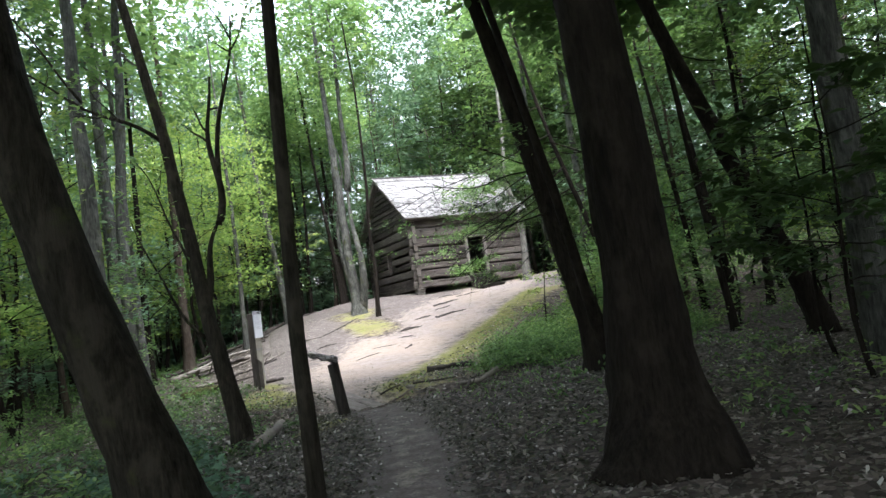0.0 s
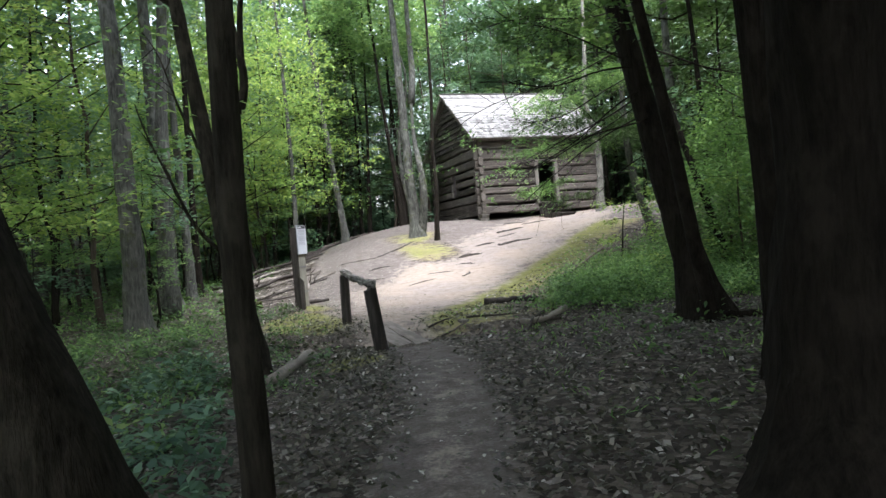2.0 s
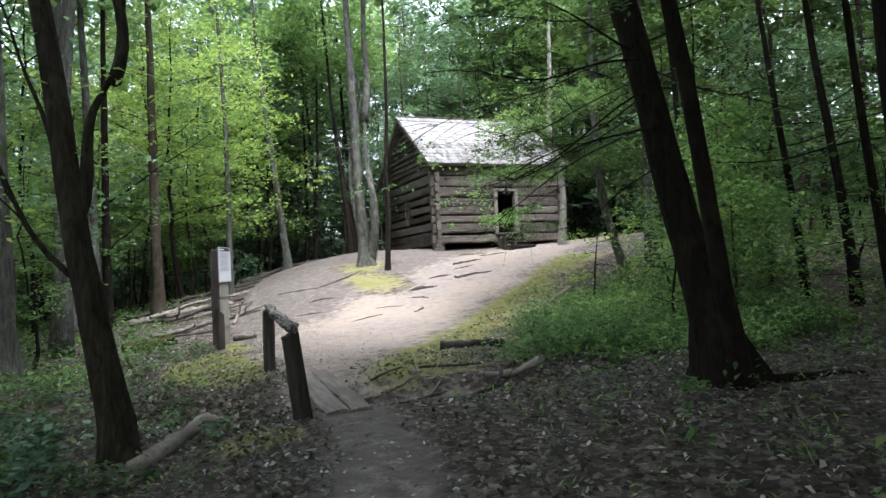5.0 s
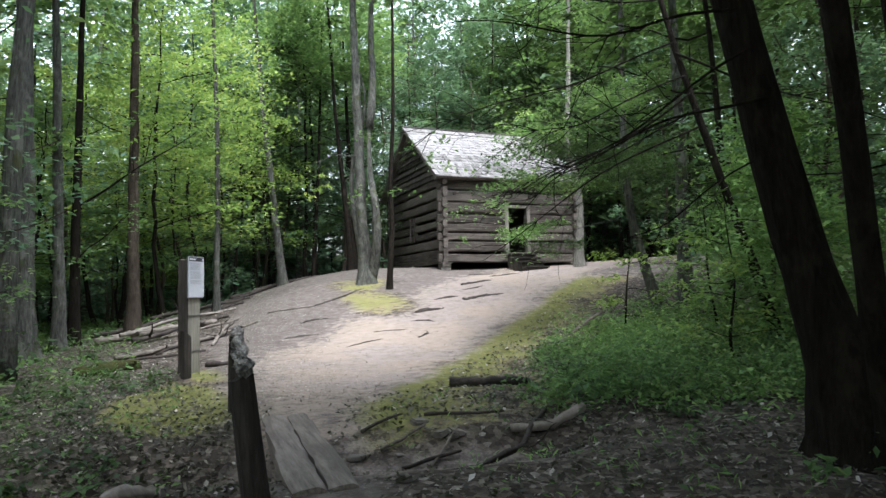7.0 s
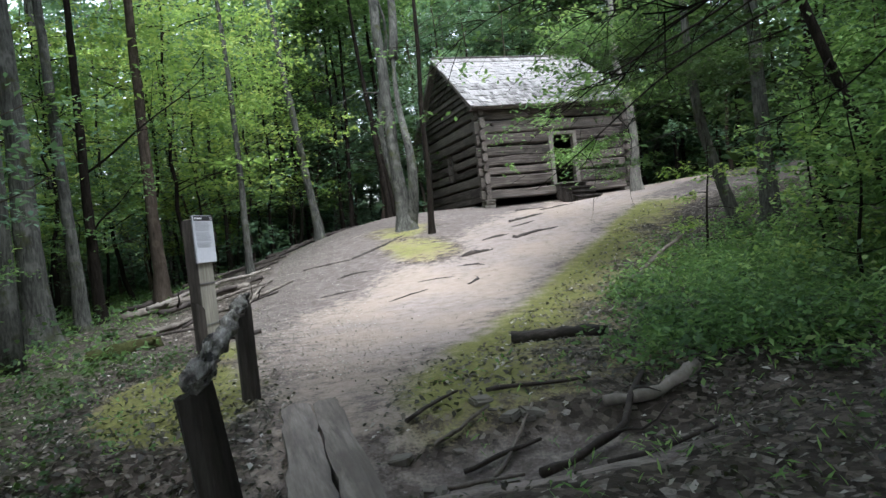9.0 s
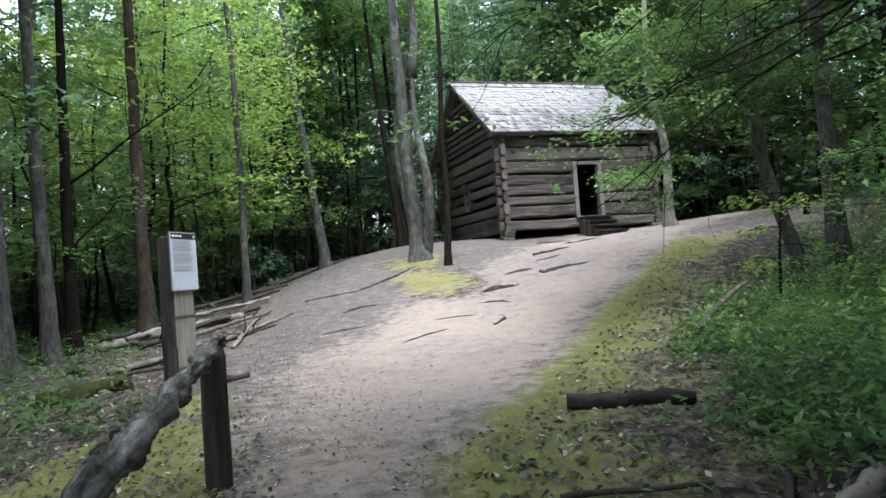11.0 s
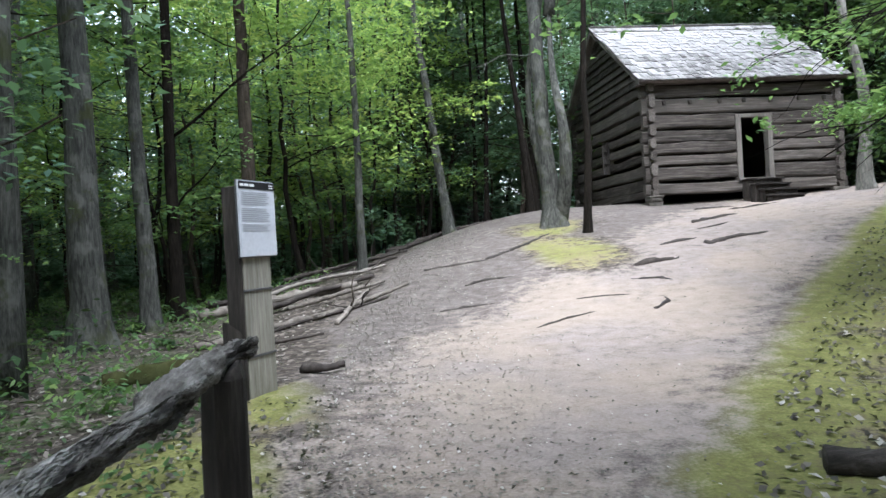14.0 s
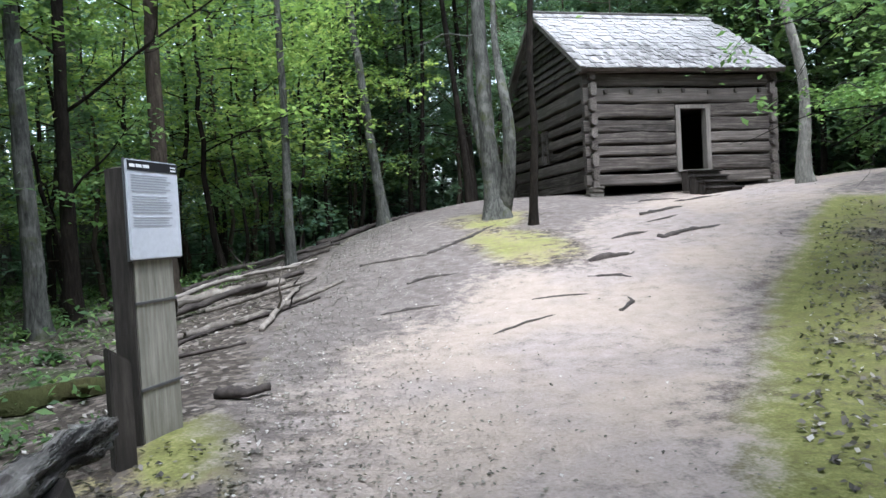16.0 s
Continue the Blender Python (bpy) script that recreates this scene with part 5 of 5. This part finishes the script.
# ---------------------------------------------------------------- fence, footbridge and sign
def build_fence():
    rng = np.random.default_rng(61)
    ob = thing("log_fence", 4.6, 10.4, gz(4.6, 10.4), "old fence of two dark posts and a silvered rail", "fence")
    z0 = gz(4.6, 10.4)
    for x, y, top, r, lean in ((4.57, 8.75, 0.78, 0.085, -0.12), (4.68, 12.1, 0.84, 0.086, 0.01)):
        base = gz(x, y) - 0.25
        z = np.array([base, base + 0.25, base + 0.5, 0.5, top - 0.02, top])
        line = np.column_stack([x - 4.6 + lean * (z - z[0]) / (z[-1] - z[0]), np.full(6, y - 10.4), z - z0])
        v, f = tube_arrays(line, [r * 1.04, r * 1.02, r, r * 0.98, r * 0.94, r * 0.8], 9, rng, 0.06)
        v[-9:, 2] += rng.normal(0, 0.018, 9) + 0.03 * np.sign(v[-9:, 0] - v[-9:, 0].mean())
        part("post", mesh("post", v, f, POST, False), ob, "dark square-cut post")
    line = bend((-0.15, -1.85, 0.82), (0.14, 2.08, 0.89), 150, rng, 0.004)
    line[:, 2] -= z0
    t = np.linspace(0, 1, 150)
    line[:, 0] += 0.012 * np.sin(t * 19) + 0.006 * np.sin(t * 47)
    line[:, 2] += 0.008 * np.sin(t * 15 + 1) + 0.005 * np.sin(t * 41)
    r = 0.045 + 0.008 * np.sin(t * 26) + 0.006 * np.sin(t * 57 + 2) + rng.normal(0, 0.002, 150)
    r[:3] *= (0.5, 0.8, 0.95)
    r[-6:] *= (0.95, 0.88, 0.74, 0.6, 0.42, 0.22)
    v, f = tube_arrays(line, r, 22, rng, 0.16)
    ring = np.arange(len(v)) % 22
    groove = np.sin(ring * 2 * np.pi / 22 * 6 + np.repeat(t, 22) * 9)
    v[:, 2] += 0.006 * groove
    v[:, 0] += 0.005 * np.sin(ring * 2 * np.pi / 22 * 5 - np.repeat(t, 22) * 13)
    tt, aa = np.repeat(t, 22), ring * 2 * np.pi / 22
    axis = np.repeat(line, 22, 0)[:len(v)]
    out = np.zeros(len(v))
    for _ in range(130):
        t0, a0, w = rng.uniform(0, 1), rng.uniform(0, 6.28), rng.uniform(0.5, 1.5)
        d2 = ((tt - t0) / (0.012 * w)) ** 2 + (((aa - a0 + np.pi) % (2 * np.pi) - np.pi) / (0.3 * w)) ** 2
        out += rng.choice((-0.42, -0.3, 0.2)) * np.exp(-d2)
    v = v + (v - axis) * np.clip(out, -0.65, 0.4)[:, None]
    part("rail", mesh("rail", v, f, RAIL, True), ob, "gnarled silver-grey rail")


def build_bridge():
    R = random.Random(62)
    ob = thing("footbridge", 5.14, 10.12, 0.0, "two-plank log footbridge worn grey and sandy", "footbridge")
    for dx, w in ((-0.2, 0.235), (0.035, 0.2)):
        n = 14
        ys = np.linspace(-1.35, 1.35, n)
        rows = []
        for k, yy in enumerate(ys):
            wob = [R.uniform(-0.015, 0.015) for _ in range(4)]
            cx = dx + 0.05 * yy
            rows += [(cx - w / 2 + wob[0], yy, -0.14), (cx - w / 2 + wob[0], yy, 0.015), (cx - w / 4, yy, 0.035 + wob[1] * 0.4), (cx + w / 4, yy, 0.035 + wob[2] * 0.4), (cx + w / 2 + wob[3], yy, 0.015), (cx + w / 2 + wob[3], yy, -0.14)]
        f = [(k * 6 + j, k * 6 + (j + 1) % 6, (k + 1) * 6 + (j + 1) % 6, (k + 1) * 6 + j) for k in range(n - 1) for j in range(6)]
        f += [(0, 1, 2, 3, 4, 5)[::-1], tuple((n - 1) * 6 + j for j in range(6))]
        part("plank", mesh("plank", rows, f, PLANK, False), ob)


def build_sign():
    R = random.Random(63)
    cx, cy, z0 = 4.33, 15.22, gz(4.3, 15.15)
    yaw = math.degrees(math.atan2(0.41, 0.23))
    ob = new("trail_sign")
    ob.matrix_basis = pose(cx, cy, z0, 0, 0, yaw)
    tagged(ob, "tall grey wooden post with a white information panel", "sign")
    part("post", block("post", 0.37, 0.14, 1.87, SIGNPOST, 0.012, 0.0), ob, "", pose(0.0, 0.08, -0.15))
    # The post's left face is darker than its front.
    part("side_board", block("side_board", 0.03, 0.15, 1.86, POST, 0.006), ob, "darker side face", pose(-0.199, 0.081, -0.15))
    for z in (0.32, 0.86):
        part("strap", block("strap", 0.375, 0.012, 0.018, STEEL, 0.002), ob, "dull steel strap", pose(0, 0.006, z))
    panel = part("panel", block("panel", 0.46, 0.022, 0.62, PANEL, 0.006), ob, "white printed panel", pose(0.01, -0.012, 1.14))
    part("panel_edge", block("panel_edge", 0.475, 0.012, 0.635, STEEL, 0.003), ob, "", pose(0.01, 0.002, 1.133))
    part("header", block("header", 0.45, 0.003, 0.062, HEADER, 0), panel, "black header strip", pose(0, -0.0125, 0.552))
    for x, w in ((-0.19, 0.045), (-0.135, 0.05), (-0.075, 0.055)):
        part("title_bar", block("title_bar", w, 0.002, 0.02, PAINT, 0), panel, "", pose(x + w / 2 - 0.02, -0.0148, 0.572))
    for z in (0.565, 0.585):
        part("title_bar", block("title_bar", 0.05, 0.002, 0.009, PAINT, 0), panel, "", pose(0.18, -0.0148, z))
    z = 0.52
    k = 0
    while z > 0.2:
        w = R.uniform(0.3, 0.36) if k % 8 != 7 else 0.0
        if w:
            part("text_line", block("text_line", w, 0.002, 0.007, INK, 0), panel, "", pose(-0.2 + w / 2, -0.0122, z))
        z -= 0.0165
        k += 1
    # the short slanted post in front of it
    st = thing("marker_post", 4.2, 14.7, gz(4.2, 14.7), "short dark post with a slanted weathered top", "post")
    bm = bmesh.new()
    bmesh.ops.create_cube(bm, size=1)
    for v in bm.verts:
        v.co = Vector((v.co.x * 0.115, v.co.y * 0.11, (v.co.z + 0.5) * 0.8 - 0.12 - (0.09 if v.co.z > 0 and v.co.x > 0 else 0)))
    bmesh.ops.bevel(bm, geom=bm.edges[:], offset=0.01, segments=2, affect="EDGES")
    part("shaft", from_bm("shaft", bm, POST), st, "", pose(0, 0, 0, 0, 0, 30))


build_fence()
build_bridge()
build_sign()


# ---------------------------------------------------------------- fallen wood, roots, stones
def fallen(name, pts, r0, r1, mat, seed, label, rough=0.12, twigs=0, sink=0.3, category="log", sides=9, group=""):
    """A branch or log lying along ground points (x, y, lift)."""
    rng = np.random.default_rng(seed)
    p = np.array(pts, float)
    n = max(10, int(np.linalg.norm(p[-1] - p[0]) * 9))
    t = np.linspace(0, 1, n)
    q = np.column_stack([np.interp(t, np.linspace(0, 1, len(p)), p[:, k]) for k in range(3)])
    q[1:-1, :2] += rng.normal(0, r0 * 0.22, (n - 2, 2))
    rad = np.linspace(r0, r1, n) * (1 + 0.12 * rng.normal(size=n))
    lie = land_fine(q[:, 0], q[:, 1])
    q[:, 2] = lie + q[:, 2] + rad * (1 - sink)
    o = q[n // 2].copy()
    ob = thing(name, *o, label, category, group)
    pieces = [tube_arrays(q - o, np.abs(rad), sides, rng, rough)]
    for _ in range(twigs):
        k = rng.integers(2, n - 1)
        d = rng.normal(0, 1, 3)
        d[2] = abs(d[2]) * 0.5
        e = q[k] + d / np.linalg.norm(d) * rng.uniform(0.2, 0.7)
        pieces.append(tube_arrays(bend(q[k], e, 6, rng, 0.08) - o, np.linspace(r1 * 0.7, r1 * 0.15, 6), 5))
    v, f = joined(pieces)
    part("wood", mesh("wood", v, f, mat), ob)
    return ob


fallen("fallen_log", [(7.5, 12.78, 0), (7.95, 12.52, 0), (8.42, 12.3, 0)], 0.078, 0.07, STEPWOOD, 71, "short rotting log lying on moss", 0.14, 0, 0.35, sides=12)
fallen("fallen_branch", [(3.0, 18.3, 0.02), (3.9, 19.0, 0.03), (4.9, 20.0, 0.02), (5.9, 21.3, 0)], 0.055, 0.03, DEADWOOD, 72, "grey fallen branch at the wood's edge", 0.1, 3, category="branch", group="fallen branches")
fallen("fallen_branch", [(4.75, 18.9, 0.0), (5.0, 20.2, 0.06), (5.2, 21.2, 0.02)], 0.035, 0.03, DEADWOOD, 73, "pale fallen branch at the wood's edge", 0.1, 1, category="branch", group="fallen branches")
fallen("fallen_branch", [(2.4, 21.0, 0.02), (3.7, 21.6, 0.05), (5.0, 22.1, 0.02)], 0.09, 0.06, DEADWOOD, 74, "thick grey fallen branch at the wood's edge", 0.12, 2, category="branch", group="fallen branches")
fallen("fallen_branch", [(2.2, 22.3, 0.06), (3.8, 23.2, 0.12), (5.9, 25.2, 0.03)], 0.07, 0.035, ROOTWOOD, 75, "dark fallen branch at the wood's edge", 0.1, 4, category="branch", group="fallen branches")
fallen("fallen_branch", [(3.4, 24.2, 0.15), (4.8, 24.6, 0.2), (6.2, 26.3, 0.03)], 0.055, 0.03, ROOTWOOD, 76, "dark fallen branch at the wood's edge", 0.1, 5, category="branch", group="fallen branches")
fallen("fallen_branch", [(2.6, 17.0, 0.02), (3.4, 17.9, 0.02), (4.6, 18.4, 0)], 0.03, 0.02, ROOTWOOD, 77, "thin dark fallen branch in leaves", 0.1, 2, category="branch", group="fallen branches")
fallen("fallen_branch", [(5.8, 28.3, 0.02), (7.5, 30.2, 0.04), (9.5, 31.8, 0)], 0.09, 0.05, ROOTWOOD, 78, "dark fallen branch below the knoll", 0.1, 2, category="branch", group="fallen branches")
fallen("fallen_branch", [(10.3, 14.6, 0.05), (10.9, 14.9, 0.3), (11.6, 15.0, 0.55)], 0.045, 0.028, DEADWOOD, 79, "grey branch sticking out of the ferns", 0.1, 1, category="branch")
fallen("fallen_branch", [(11.35, 16.6, 0.03), (11.1, 15.7, 0.12), (10.5, 14.8, 0.02)], 0.022, 0.035, DEADWOOD, 80, "short pale bent branch on the bank", 0.1, 0, category="branch")
fallen("fallen_branch", [(7.1, 10.25, 0.0), (7.5, 10.15, 0.02), (7.9, 10.2, 0.1)], 0.04, 0.05, DEADWOOD, 81, "broken pale branch beside the gully", 0.12, 1, category="branch")
fallen("fallen_branch", [(6.3, 9.7, 0.03), (7.0, 9.9, 0.08), (7.7, 10.6, 0.02)], 0.03, 0.02, ROOTWOOD, 82, "dark branch lying in the gully", 0.12, 2, category="branch")
fallen("fallen_log", [(3.2, 8.2, 0), (3.6, 9.1, 0), (3.9, 9.9, 0.05)], 0.075, 0.06, DEADWOOD, 83, "grey log in the leaf litter beside the fence", 0.12, 0)
fallen("fallen_branch", [(1.9, 3.6, 0.02), (2.5, 3.9, 0.12), (2.75, 4.1, 0.1)], 0.03, 0.045, DEADWOOD, 84, "broken branch at the foot of a leaning tree", 0.12, 1, category="branch")
fallen("fallen_branch", [(3.2, 20.2, 0.05), (4.2, 21.4, 0.12), (5.3, 22.6, 0.05)], 0.06, 0.045, ROOTWOOD, 87, "dark fallen branch in the brush pile", 0.12, 2, category="branch", group="fallen branches")
fallen("fallen_branch", [(2.9, 20.9, 0.12), (4.0, 22.2, 0.22), (5.6, 23.9, 0.05)], 0.05, 0.03, DEADWOOD, 88, "grey fallen branch in the brush pile", 0.12, 3, category="branch", group="fallen branches")
fallen("fallen_branch", [(3.9, 20.6, 0.04), (4.9, 21.0, 0.1), (5.5, 21.9, 0.03)], 0.045, 0.03, DEADWOOD, 89, "pale fallen branch in the brush pile", 0.12, 1, category="branch", group="fallen branches")
fallen("fallen_branch", [(3.7, 18.6, 0.0), (4.4, 19.5, 0.03), (5.5, 20.4, 0.0)], 0.03, 0.022, ROOTWOOD, 90, "thin dark branch in the brush pile", 0.12, 2, category="branch", group="fallen branches")
fallen("fallen_branch", [(4.2, 24.8, 0.1), (5.4, 26.0, 0.1), (6.8, 28.4, 0.03)], 0.05, 0.03, ROOTWOOD, 92, "dark fallen branch along the knoll", 0.12, 4, category="branch", group="fallen branches")
fallen("tree_root", [(8.25, 7.45, 0.02), (8.7, 7.3, 0.02), (9.5, 7.0, -0.02)], 0.07, 0.03, BARK_DARK_SHADED, 93, "dark surface root running from a leaning trunk", 0.2, 0, 0.7, "root")
fallen("mossy_log", [(2.55, 16.5, 0), (3.0, 16.85, 0.02), (3.45, 17.15, 0)], 0.105, 0.085, MOSSWOOD, 85, "mossy rotting log in the undergrowth", 0.4, 3)
fallen("fallen_branch", [(4.55, 16.2, 0.0), (4.75, 16.05, 0.03), (4.95, 16.15, 0.05)], 0.045, 0.03, ROOTWOOD, 86, "dark broken stub of wood by the sign", 0.14, 0, category="branch")
ROOTS = (((9.6, 20.1), (10.4, 20.2), 0.065), ((11.3, 20.9), (12.7, 21.2), 0.06), ((10.6, 21.3), (11.5, 21.5), 0.04), ((6.3, 22.4), (7.6, 22.1), 0.04), ((7.5, 22.2), (9.4, 24.2), 0.045), ((12.2, 23.1), (13.5, 23.5), 0.06), ((11.9, 22.3), (12.8, 22.6), 0.035), ((6.8, 20.4), (7.6, 20.5), 0.04), ((9.2, 19.3), (9.7, 18.9), 0.03), ((13.4, 25.3), (14.8, 25.7), 0.045), ((8.1, 18.6), (9.0, 18.5), 0.025), ((7.2, 17.4), (8.3, 17.9), 0.025), ((13.8, 24.4), (15.2, 24.5), 0.04), ((6.2, 18.9), (7.2, 19.0), 0.025), ((8.8, 17.6), (9.2, 18.2), 0.03))
for k, (a, b, r) in enumerate(ROOTS):
    mid = ((a[0] + b[0]) / 2 + 0.12 * (-1) ** k, (a[1] + b[1]) / 2, 0.005)
    fallen("tree_root", [(*a, -0.02), mid, (*b, -0.025)], r, r * 0.6, ROOTWOOD, 200 + k, "dark root breaking the surface of the path", 0.4, 0, 1.0, "root", 8, "roots across the path")


def gully_stones():
    R = random.Random(91)
    for k in range(12):
        x, y = R.uniform(5.55, 6.7), R.uniform(9.4, 10.9)
        s = R.uniform(0.05, 0.12)
        ob = part("gully_stone", block("gully_stone", s * 1.5, s, s * 0.5, STONE, s * 0.12, s * 0.06, R), None, "", pose(x, y, gz(x, y) - 0.02, R.uniform(-12, 12), R.uniform(-12, 12), R.uniform(0, 180)))
        tagged(ob, "flat grey stone in the washed-out gully", "stone", "stones in the gully")


gully_stones()
for k, (a, b) in enumerate((((5.7, 10.6), (6.2, 10.9)), ((5.8, 10.3), (6.3, 10.5)), ((5.9, 10.0), (6.5, 10.1)), ((6.0, 9.8), (6.6, 10.4)), ((6.4, 10.8), (7.2, 10.6)), ((5.65, 9.7), (6.1, 9.5)), ((6.7, 9.6), (7.3, 9.3)))):
    fallen("fallen_stick", [(*a, 0.02), (*b, 0.04)], 0.018, 0.012, DEADWOOD if k % 2 else ROOTWOOD, 240 + k, "grey stick washed into the gully", 0.15, 0, 0.2, "stick", 7, "sticks in the gully")


# saplings and shrubs that stand by themselves
def sapling(name, x, y, height, spread, mat, size, seed, label, per=26, limbs=9, low=0.25):
    rng = np.random.default_rng(seed)
    z = gz(x, y)
    ob = thing(name, x, y, z, label, "sapling")
    top = np.array([rng.normal(0, 0.1), rng.normal(0, 0.1), height])
    stem = bend((0, 0, -0.1), top, 10, rng, 0.03)
    part("stem", mesh("stem", *tube_arrays(stem, np.linspace(0.02 + height * 0.004, 0.005, 10), 6), BARK_DARK_SHADED), ob)
    tips = []
    for k in range(limbs):
        p = stem[int(9 * (low + (1 - low) * k / limbs))]
        a = k * 2.4 + rng.uniform(-0.5, 0.5)
        e = p + np.array([math.cos(a), math.sin(a), rng.uniform(-0.1, 0.25)]) * spread * rng.uniform(0.6, 1.1)
        ln = bend(p, e, 6, rng, 0.06)
        part("limb", mesh("limb", *tube_arrays(ln, np.linspace(0.009, 0.003, 6), 5), BARK_DARK_SHADED), ob)
        tips += [ln[3], ln[5], ln[4] + rng.normal(0, 0.1, 3)]
    tuft(ob, tips, per, spread * 0.4, size, mat, seed + 1)


sapling("sapling", 12.2, 15.2, 2.2, 0.9, LEAF_LIGHT, 0.09, 305, "light green sapling on the bank", 26, 11, 0.1)
sapling("sapling", 11.4, 11.6, 2.4, 1.0, LEAF_LIGHT, 0.09, 307, "light green sapling on the bank", 26, 11, 0.15)
sapling("sapling", 13.0, 13.6, 2.8, 1.1, LEAF_GREEN, 0.09, 309, "green sapling on the bank", 26, 11, 0.1)
sapling("rhododendron", 8.3, 3.3, 3.1, 1.1, LEAF_DARK_SHADED, 0.17, 311, "dark-leaved rhododendron beside the shaded path", 26, 13, 0.4)
sapling("rhododendron", 9.6, 4.6, 3.4, 1.2, LEAF_DARK_SHADED, 0.16, 313, "dark-leaved rhododendron on the shaded bank", 26, 13, 0.4)
